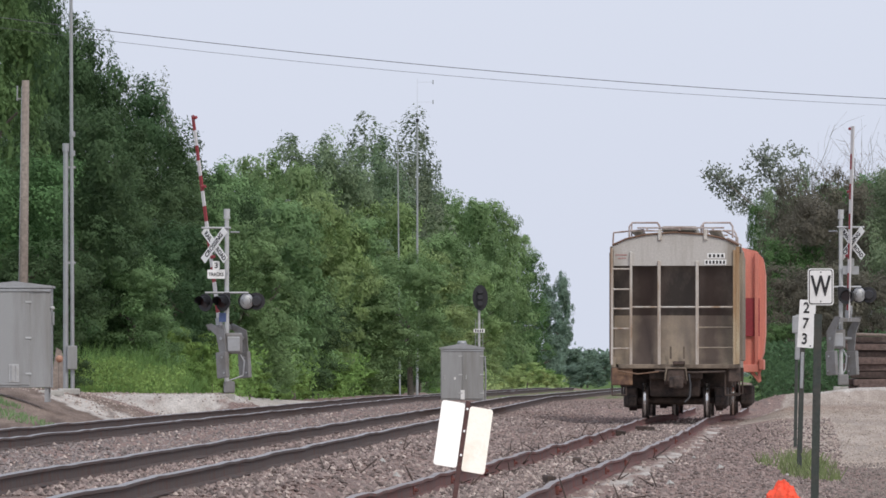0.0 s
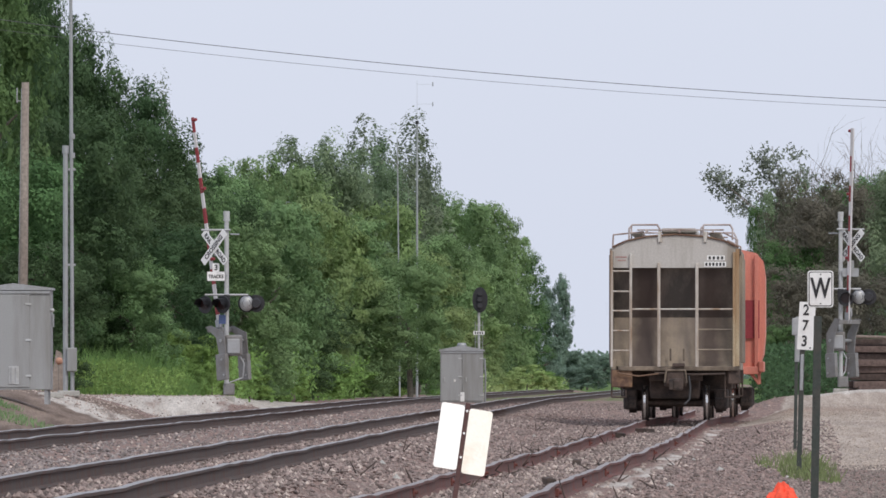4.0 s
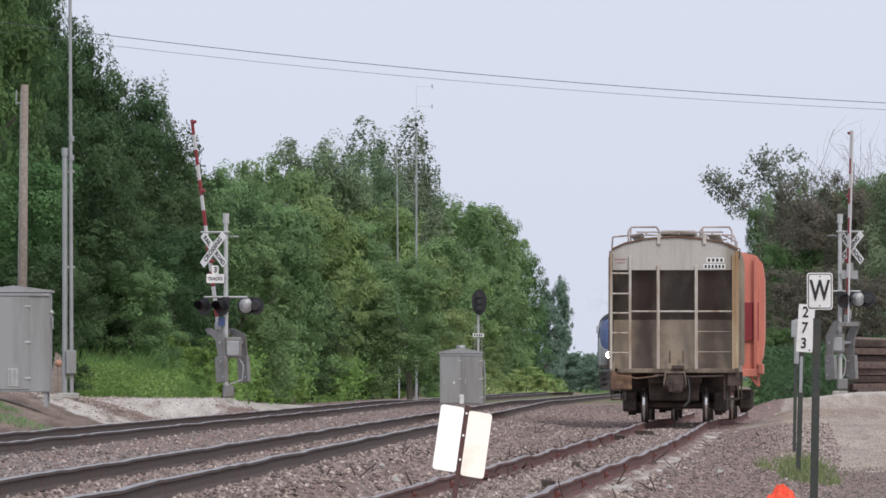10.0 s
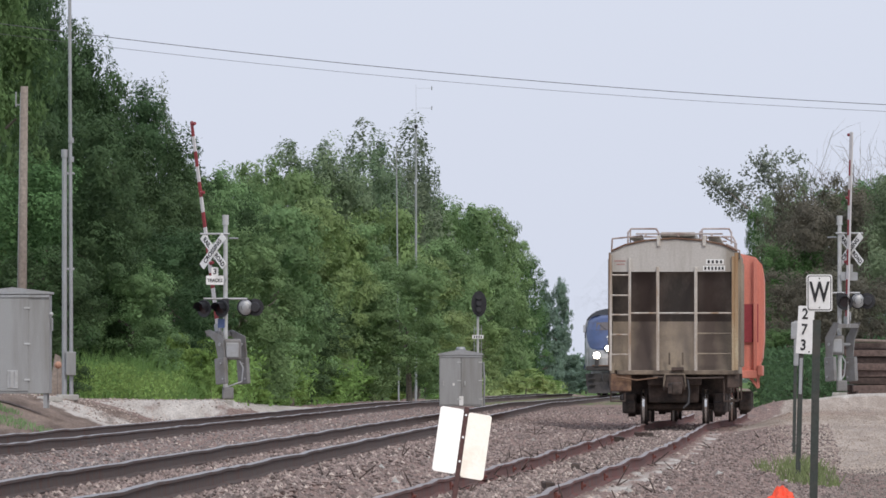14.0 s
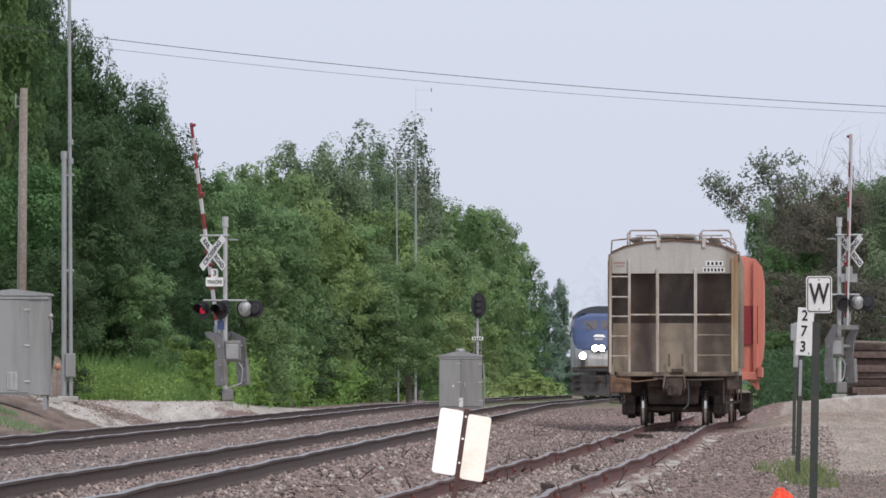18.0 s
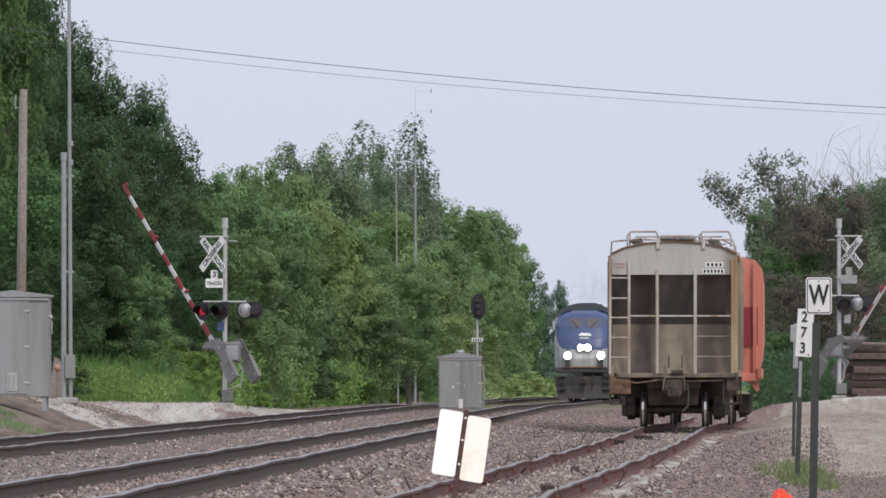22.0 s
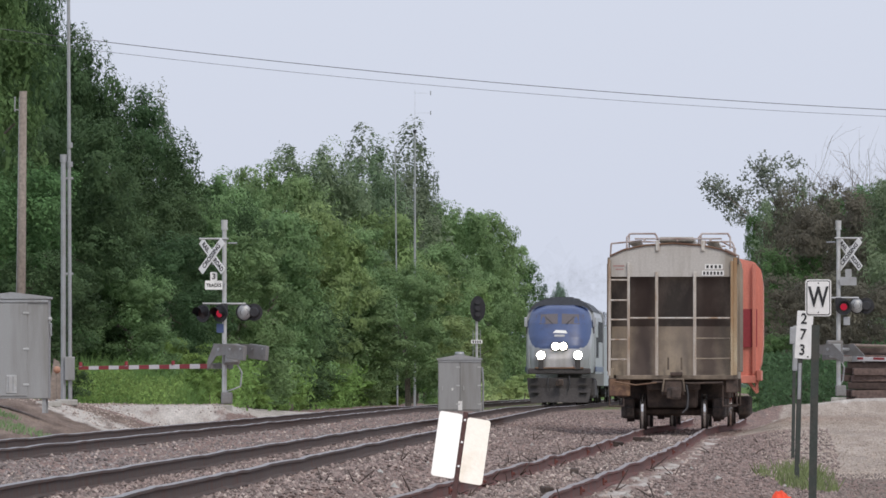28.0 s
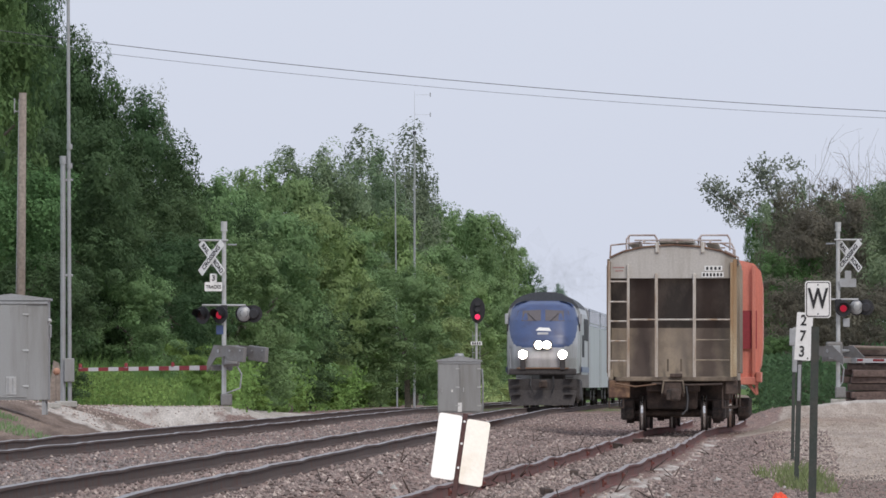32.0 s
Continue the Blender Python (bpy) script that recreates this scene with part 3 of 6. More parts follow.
stones("grey_ballast_stones", 11000, 15, 103, 425, lambda y: max(-0.042 * y, far_x(y) - 2.2), lambda y: main_smooth(y) - 0.8, 0.028, M_STONE_GREY, "grey crushed stone ballast between the main tracks")
stones("ballast_stones", 24000, 5, 103, 425, lambda y: max(-0.042 * y, main_smooth(y) - 0.8), lambda y: siding_x(y) + 0.8, 0.031, M_STONE, "pinkish grey crushed stone ballast between tracks")
stones("pale_ballast_stones", 4000, 6, 103, 345, lambda y: max(-0.042 * y, far_x(y) - 2.2), lambda y: siding_x(y) + 1.6, 0.033, M_STONE_PALE, "scattered pale stones in ballast")
stones("lot_gravel", 6500, 7, 103, 262, lambda y: siding_x(y) + 1.25, lambda y: siding_x(y) + 3.7, 0.027, M_STONE, "loose gravel on the dirt lot")
stones("tan_gravel", 8000, 12, 166, 335, lambda y: siding_x(y) + 2.3, lambda y: max(siding_x(y) + 2.6, 0.0425 * y), 0.016, M_LOT_STONE, "fine tan gravel over the dirt lot")
stones("near_gravel", 5200, 16, 108, 172, lambda y: siding_x(y) + 3.0, lambda y: max(siding_x(y) + 3.4, 0.0425 * y), 0.017, M_STONE_DULL, "dull brown gravel on the near part of the lot")
stones("road_gravel", 1800, 8, 280, 345, lambda y: far_x(y) - 7, lambda y: far_x(y) - 2.0, 0.03, M_STONE_PALE, "pale crushed rock along the road edge")
stones("white_stones", 34, 9, 106, 250, lambda y: max(-0.03 * y, far_x(y)), lambda y: siding_x(y) + 3.5, 0.05, M_CONCRETE, "a few large white stones in the ballast")


def dry_twigs():
    """Dark dead stalks poking out of the ballast."""
    rng = np.random.default_rng(14)
    bm = bmesh.new()
    for k in range(46):
        y = 108 * (250 / 108) ** rng.random()
        x = main_smooth(y) + 1.4 + rng.random() * (siding_x(y) + 2.6 - main_smooth(y) - 1.4)
        p = Vector((x, y, ground_z(x, y) - 0.01))
        for j in range(3):
            q = p + Vector((rng.normal() * 0.16, rng.normal() * 0.2, abs(rng.normal()) * 0.11 + 0.03))
            rod(bm, p, q, 0.011, 0.006, 5)
    me = bpy.data.meshes.new("dry_twigs")
    bm.to_mesh(me), bm.free()
    me.materials.append(M_UNDER)
    tagged(new("dry_twigs", me), "dark dead weed stalks in the ballast", "twigs", kind="stuff")


dry_twigs()

# ---------------------------------------------------------------- freight cars
def wheelset(parent, y, r=0.42):
    ax = part("axle", rod(bmesh.new(), (-0.95, 0, 0), (0.95, 0, 0), 0.075, seg=12), M_UNDER, parent, at=pose(0, y, r))
    src = None
    for side in (-1, 1):
        bm = bmesh.new()
        rod(bm, (-0.065, 0, 0), (0.065, 0, 0), r, seg=28)
        rod(bm, (-0.085 if side > 0 else 0.085, 0, 0), (-0.06 if side > 0 else 0.06, 0, 0), r + 0.026, seg=28)
        w = part("wheel", bm, M_TRUCK, ax, at=pose(side * 0.755, 0, 0))
        bm = bmesh.new()
        rod(bm, (-0.028, 0, 0), (0.028, 0, 0), r + 0.004, seg=28)
        t = new("tread", bpy.data.meshes.new("tread"))
        bm.to_mesh(t.data), bm.free()
        t.data.materials.append(M_WHEEL_RIM)
        t.parent = w
    return ax


def truck(parent, y):
    for dy in (-0.88, 0.88):
        wheelset(parent, y + dy)
    for side in (-1, 1):
        bm = bmesh.new()
        prism(bm, [(-1.15, 0.50), (-0.95, 0.62), (-0.35, 0.74), (0.35, 0.74), (0.95, 0.62), (1.15, 0.50), (1.1, 0.30), (0.7, 0.32), (0.35, 0.17), (-0.35, 0.17), (-0.7, 0.32), (-1.1, 0.30)], -0.09, 0.09)
        f = part("side_frame", bm, M_TRUCK, parent, at=Matrix.Translation((side * 1.05, y, 0)) @ pose(0, 0, 0, 0, 0, 90))
        for dy in (-0.88, 0.88):
            b = rod(bmesh.new(), (0, 0, 0), (side * 0.16, 0, 0), 0.16, 0.13, 14)
            part("journal_box", box(bmesh.new(), (side * 1.1, y + dy, 0.5), (0.34, 0.4, 0.5), 0.06), M_TRUCK, parent)
            part("bearing_cap", b, M_TRUCK, parent, at=pose(side * 1.08, y + dy, 0.43))
        bm = bmesh.new()
        for k in (-0.12, 0.0, 0.12):
            rod(bm, (0, k, 0.24), (0, k, 0.56), 0.06, seg=10)
        part("spring_nest", bm, M_UNDER, parent, at=pose(side * 1.05, y, 0))
    for dy in (-0.45, 0.45):
        part("brake_beam", box(bmesh.new(), (0, y + dy, 0.40), (1.5, 0.12, 0.16), 0.03), M_UNDER, parent)
    part("brake_rigging", box(bmesh.new(), (0.1, y, 0.36), (0.16, 1.5, 0.12), 0.03), M_UNDER, parent)
    part("bolster", box(bmesh.new(), (0, y, 0.62), (2.1, 0.42, 0.26), 0.04), M_UNDER, parent)


def coupler(parent, y, sign):
    bm = bmesh.new()
    box(bm, (0, sign * -0.15, 0.86), (0.2, 0.55, 0.2), 0.03)
    box(bm, (0.05, sign * -0.48, 0.86), (0.28, 0.26, 0.3), 0.06)
    box(bm, (-0.1, sign * -0.6, 0.86), (0.1, 0.14, 0.26), 0.03)
    part("coupler", bm, M_UNDER, parent, at=pose(0, y, 0))


def bars(parent, y, rows, material):
    """Writing that cannot be read, as plain bars facing -y."""
    for x, z, w, h in rows:
        part("marking", box(bmesh.new(), (x, y, z), (w, 0.006, h)), material, parent)


def grey_hopper(m):
    car = thing("hopper_car", m, "weathered pale grey covered hopper with dark stained end", "freight car", "hopper cars on siding")
    L, W = 16.4, 3.16
    # body shell with its arched roof
    roof = [(-1.53, 4.18), (-1.2, 4.33), (-0.7, 4.44), (0, 4.49), (0.7, 4.44), (1.2, 4.33), (1.53, 4.18)]
    bm = prism(bmesh.new(), [(-1.5, 1.32), (1.5, 1.32), (1.53, 4.12)] + roof[::-1][1:-1] + [(-1.53, 4.12)], 1.25, L - 1.25)
    part("body", bm, M_HOP_LIGHT, car)
    for y0, y1, s in ((0.30, 1.25, 1), (L - 1.25, L - 0.30, -1)):
        part("roof_end", prism(bmesh.new(), roof + [(1.53, 4.08), (-1.53, 4.08)], y0 - 0.022 if s > 0 else y0, y1 if s > 0 else y1 + 0.022), M_HOP_LIGHT, car)
        ye = y0 if s > 0 else y1
        part("end_panel", prism(bmesh.new(), [(-1.5, 3.68), (1.47, 3.68), (1.47, 4.10)] + [(x * 0.97, z - 0.03) for x, z in roof[::-1][1:-1]] + [(-1.5, 4.10)], ye - 0.03 * s, ye + 0.05 * s), M_HOP_LIGHT, car)
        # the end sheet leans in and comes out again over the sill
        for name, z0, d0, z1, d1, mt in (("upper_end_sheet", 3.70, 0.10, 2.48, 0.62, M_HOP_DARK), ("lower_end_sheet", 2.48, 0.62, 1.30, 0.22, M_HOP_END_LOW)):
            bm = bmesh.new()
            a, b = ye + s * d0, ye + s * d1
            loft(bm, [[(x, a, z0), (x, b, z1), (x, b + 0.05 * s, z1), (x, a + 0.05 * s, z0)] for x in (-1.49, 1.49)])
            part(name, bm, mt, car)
        for side in (-1, 1):
            bm = bmesh.new()
            loft(bm, [[(x, ye + s * 0.12, 1.3), (x, ye + s * 1.3, 1.3), (x, ye + s * 1.3, 4.05), (x, ye + s * 0.12, 4.05)] for x in (side * 1.5, side * 1.55)])
            part("end_side_sheet", bm, M_HOP_TAN, car)
        # posts and rails of the end cage
        for x, z1, w in ((-1.54, 4.10, 0.06), (-1.08, 4.02, 0.065), (-0.40, 3.80, 0.075), (0.52, 3.80, 0.075), (1.42, 4.06, 0.07)):
            part("end_post", box(bmesh.new(), (x, ye - s * 0.07, (1.28 + z1) / 2), (w, 0.07, z1 - 1.28), 0.012), M_HOP_GOLD if x > 1.4 else M_HOP_POST, car)
        for z in (3.60, 3.11, 2.64, 2.16, 1.68):
            part("ladder_rung", rod(bmesh.new(), (-1.54, ye - s * 0.09, z), (-1.08, ye - s * 0.06, z), 0.021, seg=8), M_HOP_POST, car)
        part("end_rail", rod(bmesh.new(), (-1.08, ye - s * 0.06, 2.68), (1.45, ye - s * 0.06, 2.68), 0.022, seg=8), M_HOP_POST, car)
        for z in (2.19, 1.70):
            part("ladder_rung", rod(bmesh.new(), (0.55, ye - s * 0.06, z), (1.45, ye - s * 0.06, z), 0.016, seg=8), M_HOP_TAN, car)
        part("end_sill", box(bmesh.new(), (0.06, ye + s * 0.1, 1.245), (2.9, 0.42, 0.11), 0.02), M_HOP_SILL, car)
        part("draft_sill", box(bmesh.new(), (0, ye + s * 0.6, 0.98), (0.55, 1.3, 0.34), 0.03), M_UNDER, car)
        part("striker", box(bmesh.new(), (0, ye - s * 0.12, 1.03), (0.46, 0.10, 0.36), 0.05), M_UNDER, car)
        part("striker_frame", pipe(bmesh.new(), [(-0.26, ye - s * 0.19, 0.9), (-0.22, ye - s * 0.19, 1.2), (0.24, ye - s * 0.19, 1.2), (0.28, ye - s * 0.19, 0.9)], 0.022), M_HOP_SILL, car)
        bm = box(bmesh.new(), (0, ye + s * 0.35, 1.04), (1.3, 0.3, 0.2), 0.03)
        part("cross_beam", bm, M_UNDER, car)
        for side in (-1, 1):
            bm = bmesh.new()
            pipe(bm, [(side * 1.54, ye + s * 0.05, 1.28), (side * 1.54, ye + s * 0.05, 0.55), (side * 1.2, ye + s * 0.05, 0.55), (side * 1.2, ye + s * 0.05, 1.28)], 0.02)
            part("sill_step", bm, M_UNDER, car)
            bm = box(bmesh.new(), (side * 1.42, ye + s * 0.1, 1.05), (0.3, 0.25, 0.36), 0.03)
            part("jacking_pad", bm, M_UNDER, car)
        bm = bmesh.new()
        pipe(bm, [(0.32, ye - s * 0.1, 1.1), (0.36, ye - s * 0.2, 0.8), (0.34, ye - s * 0.28, 0.5), (0.22, ye - s * 0.34, 0.38)], 0.03)
        part("brake_hose", bm, M_BLACK, car)
        bm = bmesh.new()
        pipe(bm, [(-0.4, ye - s * 0.15, 1.12), (-0.9, ye - s * 0.15, 1.06), (-1.4, ye - s * 0.12, 1.14)], 0.018)
        part("uncoupling_lever", bm, M_HOP_RUST, car)
        # rust-stained trim: roof edge, corners and the step block under the ladder
        bm = bmesh.new()
        for (xa, za), (xb, zb) in zip(roof[:-1], roof[1:]):
            rod(bm, (xa, ye - s * 0.06, za), (xb, ye - s * 0.06, zb), 0.022, seg=6)
        part("roof_edge", bm, M_HOP_RUST, car, "rust-stained roof edge")
        part("corner_angle", box(bmesh.new(), (-1.565, ye - s * 0.02, 2.7), (0.035, 0.16, 2.8), 0.008), M_HOP_RUST, car)
        part("corner_angle", box(bmesh.new(), (1.50, ye + s * 0.02, 2.72), (0.09, 0.16, 2.84), 0.012), M_HOP_GOLD, car)
        part("step_block", box(bmesh.new(), (-1.29, ye + s * 0.02, 1.0), (0.50, 0.14, 0.42), 0.03), M_HOP_STEP, car, "rust orange step block")
        part("brake_pipe", pipe(bmesh.new(), [(-0.5, ye - s * 0.12, 1.14), (0.4, ye - s * 0.14, 1.10), (1.2, ye - s * 0.12, 1.12)], 0.025), M_UNDER, car)
        # roof walk across the end
        for x0, x1 in ((-1.12, -0.38), (0.62, 1.38)):
            bm = bmesh.new()
            pipe(bm, [(x0, ye, 4.33), (x0, ye, 4.63), (x0 + 0.08, ye, 4.72), (x1 - 0.06, ye, 4.72), (x1, ye, 4.62), (x1, ye, 4.35)], 0.022)
            pipe(bm, [(x0 + 0.04, ye, 4.68), (x0 + 0.04, ye + 1.1 * s, 4.72), (x0 + 0.04, ye + 1.1 * s, 4.4)], 0.02)
            part("roof_grab_iron", bm, M_HOP_PINK, car)
        bm = bmesh.new()
        for k in range(7):
            box(bm, (0.12, ye - 0.05 * s + k * 0.11 * s, 4.60), (2.1, 0.07, 0.03))
        for x in (-0.7, 0.1, 0.9):
            box(bm, (x, ye + 0.28 * s, 4.56), (0.05, 0.8, 0.06))
        part("crossover_walk", bm, M_HOP_PINK, car, "pinkish rusty slatted crossover platform")
        for x in (-0.38, 0.72):
            part("walk_bracket", box(bmesh.new(), (x, ye - 0.04 * s, 4.43), (0.09, 0.1, 0.26), 0.015), M_HOP_POST, car)
        part("corner_grab_iron", pipe(bmesh.new(), [(-1.52, ye + 0.05 * s, 4.16), (-1.5, ye + 0.05 * s, 4.48), (-0.78, ye + 0.05 * s, 4.55), (-0.74, ye + 0.05 * s, 4.4)], 0.02), M_HOP_PINK, car)
        part("corner_grab_iron", pipe(bmesh.new(), [(1.5, ye + 0.05 * s, 4.14), (1.5, ye + 0.05 * s, 4.36), (1.15, ye + 0.05 * s, 4.54)], 0.02), M_HOP_PINK, car)
        part("draft_gear", box(bmesh.new(), (-0.02, ye + s * 0.8, 0.80), (1.22, 0.7, 0.58), 0.06), M_UNDER, car)
        part("bolster", box(bmesh.new(), (0, ye + s * 2.3, 0.98), (2.75, 0.4, 0.5), 0.04), M_UNDER, car)
        coupler(car, ye, s)
    # roof hatch trough and long walks
    part("roof_hatch", box(bmesh.new(), (0.08, L / 2, 4.58), (0.85, L - 2.0, 0.14), 0.04), M_HOP_LIGHT, car)
    for side in (-1, 1):
        part("running_board", box(bmesh.new(), (side * 0.95, L / 2, 4.52), (0.3, L - 1.2, 0.035)), M_HOP_POST, car)
        part("side_sill", box(bmesh.new(), (side * 1.5, L / 2, 1.34), (0.12, L - 0.6, 0.26), 0.02), M_HOP_TAN, car)
        part("top_chord", box(bmesh.new(), (side * 1.545, L / 2, 4.07), (0.09, L - 0.6, 0.16), 0.02), M_HOP_TAN, car)
        src = None
        for k in range(15):
            at = pose(side * 1.565, 1.3 + k * (L - 2.6) / 14, 2.7)
            if src is None:
                src = part("side_post", box(bmesh.new(), (0, 0, 0), (0.11, 0.1, 2.62), 0.015), M_HOP_TAN, car, at=at)
            else:
                like(src, car, at)
    for k in range(3):
        bm = loft(bmesh.new(), [[(-1.2, -1.6, 1.32), (1.2, -1.6, 1.32), (1.2, 1.6, 1.32), (-1.2, 1.6, 1.32)],
                                [(-0.4, -0.35, 0.45), (0.4, -0.35, 0.45), (0.4, 0.35, 0.45), (-0.4, 0.35, 0.45)]])
        part("discharge_hopper", bm, M_HOP_TAN, car, at=pose(0, 4.6 + k * 3.6, 0))
    truck(car, 2.05)
    truck(car, L - 2.05)
    # number plates on the end as plain bars, small red stencil and dark patch
    part("number_plate", box(bmesh.new(), (0.98, 0.262, 3.92), (0.43, 0.012, 0.12)), M_WHITE, car)
    part("number_plate", box(bmesh.new(), (0.96, 0.262, 3.765), (0.53, 0.012, 0.12)), M_WHITE, car)
    bars(car, 0.254, [(0.83 + 0.1 * k, 3.92, 0.055, 0.075) for k in range(4)], M_LETTER)
    bars(car, 0.254, [(0.75 + 0.084 * k, 3.765, 0.05, 0.075) for k in range(6)], M_LETTER)
    bars(car, 0.265, [(-1.32, 3.94, 0.28, 0.035), (-1.30, 3.86, 0.2, 0.035)], M_HOP_STENCIL)
    part("brake_platform", box(bmesh.new(), (0.08, 0.2, 1.33), (0.30, 0.25, 0.09), 0.02), M_UNDER, car)
    for x in (-0.12, 0.20):
        part("bracket", box(bmesh.new(), (x, 0.36, 1.58), (0.045, 0.05, 0.30), 0.01), M_HOP_SILL, car)
    return car


def orange_hopper(m):
    car = thing("hopper_car", m, "faded salmon orange covered hopper with rounded sides", "freight car", "hopper cars on siding")
    L = 16.4
    prof = [(-1.40, 1.25), (1.40, 1.25), (1.54, 1.62), (1.585, 2.1), (1.59, 2.9), (1.585, 3.7), (1.54, 4.02), (1.36, 4.22), (0.7, 4.38), (0, 4.44)]
    prof += [(-x, z) for x, z in prof[:1:-1] if x > 0]
    bm = prism(bmesh.new(), prof, 0.55, L - 0.55)
    part("body", bm, M_HOP_ORANGE, car)
    part("roof_hatch", box(bmesh.new(), (0, L / 2, 4.47), (0.8, L - 2, 0.12), 0.03), M_HOP_ORANGE, car)
    for side in (-1, 1):
        part("side_sill", box(bmesh.new(), (side * 1.48, L / 2, 1.3), (0.14, L - 0.5, 0.28), 0.03), M_HOP_ORANGE, car)
        for yy in (0.42, L - 0.42):
            part("corner_post", box(bmesh.new(), (side * 1.36, yy, 2.72), (0.10, 0.1, 2.95), 0.02), M_HOP_ORANGE, car)
            part("corner_post", box(bmesh.new(), (side * 0.9, yy, 2.62), (0.08, 0.08, 2.75), 0.02), M_HOP_ORANGE, car)
            bm = bmesh.new()
            pipe(bm, [(side * 1.4, yy, 1.25), (side * 1.42, yy, 0.85), (side * 1.1, yy, 1.25)], 0.022)
            part("sill_step", bm, M_HOP_ORANGE, car)
        for yy in (0.49, L - 0.49):
            part("end_panel", box(bmesh.new(), (side * 1.13, yy, 2.52), (0.62, 0.03, 0.98)), M_HOP_RED, car, "dark red panel")
    for y, s in ((0.45, 1), (L - 0.45, -1)):
        part("end_sill", box(bmesh.new(), (0, y, 1.2), (2.9, 0.3, 0.2), 0.02), M_HOP_ORANGE, car)
        coupler(car, y, s)
    for k in range(4):
        part("roof_grab_iron", pipe(bmesh.new(), [(-1.1, 0.6 + 5 * k, 4.25), (-1.1, 0.6 + 5 * k, 4.5), (-0.4, 0.6 + 5 * k, 4.55)], 0.02), M_HOP_ORANGE, car)
    truck(car, 2.0)
    truck(car, L - 2.0)
    return car


grey_hopper(Matrix.Translation((siding_x(273.5) - 0.02, 273.0, siding_z(273))) @ pose(0, 0, 0, 0, 0, -1.8))
orange_hopper(Matrix.Translation((6.70, 290.6, siding_z(291))) @ pose(0, 0, 0, 0, 0, -1.75))


# ---------------------------------------------------------------- passenger train
def body_profile(w, top, floor, shoulder, p=2.0):
    """Upright sides, rounded shoulders and an arched roof; a higher p makes the shoulders squarer."""
    r = [(w / 2, floor), (w / 2, shoulder)]
    for k in range(1, 9):
        a = radians(90 * k / 8)
        r.append((w / 2 * max(0.0, math.cos(a)) ** (2 / p), shoulder + (top - shoulder) * math.sin(a) ** (2 / p)))
    r[-1] = (0, top)
    return r + [(-x, z) for x, z in r[-2::-1]]


NOSE = ([1.30, 1.9, 2.45, 2.8, 3.15, 3.45, 3.9, 4.08, 4.2, 4.26],
        [0.42, 0.36, 0.40, 0.52, 0.72, 0.90, 1.28, 1.50, 1.85, 2.5],
        [1.34, 1.37, 1.38, 1.38, 1.37, 1.35, 1.22, 1.08, 0.84, 0.40])


def nose_y(x, z):
    """Depth of the rounded cab front at a height and distance from the middle."""
    u = min(1.0, abs(x) / float(np.interp(z, NOSE[0], NOSE[2])))
    return float(np.interp(z, NOSE[0], NOSE[1])) + 0.10 * u ** 2 + 0.55 * u ** 5


def on_nose(corners, lift, thick, n=4):
    """A patch that follows the cab front: four (x, z) corners, counted round."""
    (ax, az), (bx, bz), (cx, cz), (dx, dz) = corners
    rows = []
    for k in range(n + 1):
        f = k / n
        x0, z0, x1, z1 = ax + (bx - ax) * f, az + (bz - az) * f, dx + (cx - dx) * f, dz + (cz - dz) * f
        y0, y1 = nose_y(x0, z0) - lift, nose_y(x1, z1) - lift
        rows.append([(x0, y0, z0), (x1, y1, z1), (x1, y1 + thick, z1), (x0, y0 + thick, z0)])
    return loft(bmesh.new(), rows)


def cab_shell():
    """Cab and nose in one skin: blue shield down to the headlights, silver below and round the sides."""
    bm = bmesh.new()
    levels = [1.30 + 0.045 * k for k in range(65)] + [4.23]
    us = [math.sin(radians(a)) for a in range(-90, 91, 3)]
    rows = []
    for z in levels:
        hw = float(np.interp(z, NOSE[0], NOSE[2]))
        ring = [(-hw - 0.11, 2.95, z), (-hw - 0.06, 2.0, z)] + [(hw * u, nose_y(hw * u, z), z) for u in us] + [(hw + 0.06, 2.0, z), (hw + 0.11, 2.95, z)]
        rows.append([bm.verts.new(p) for p in ring])
    for a, b in zip(rows[:-1], rows[1:]):
        for k in range(len(a) - 1):
            bm.faces.new((a[k], a[k + 1], b[k + 1], b[k]))
    bm.faces.new(rows[-1])
    bmesh.ops.recalc_face_normals(bm, faces=bm.faces[:])
    for f in bm.faces:
        c = f.calc_center_median()
        u = abs(c.x) / 1.34
        edge = 2.31 + 0.10 * u ** 2 + 0.5 * u ** 12
        f.material_index = 0 if c.z > edge and (c.y < 1.75 + 0.5 * (c.z - 3.0) or c.z > 4.0) else 1
        f.smooth = True
    return bm


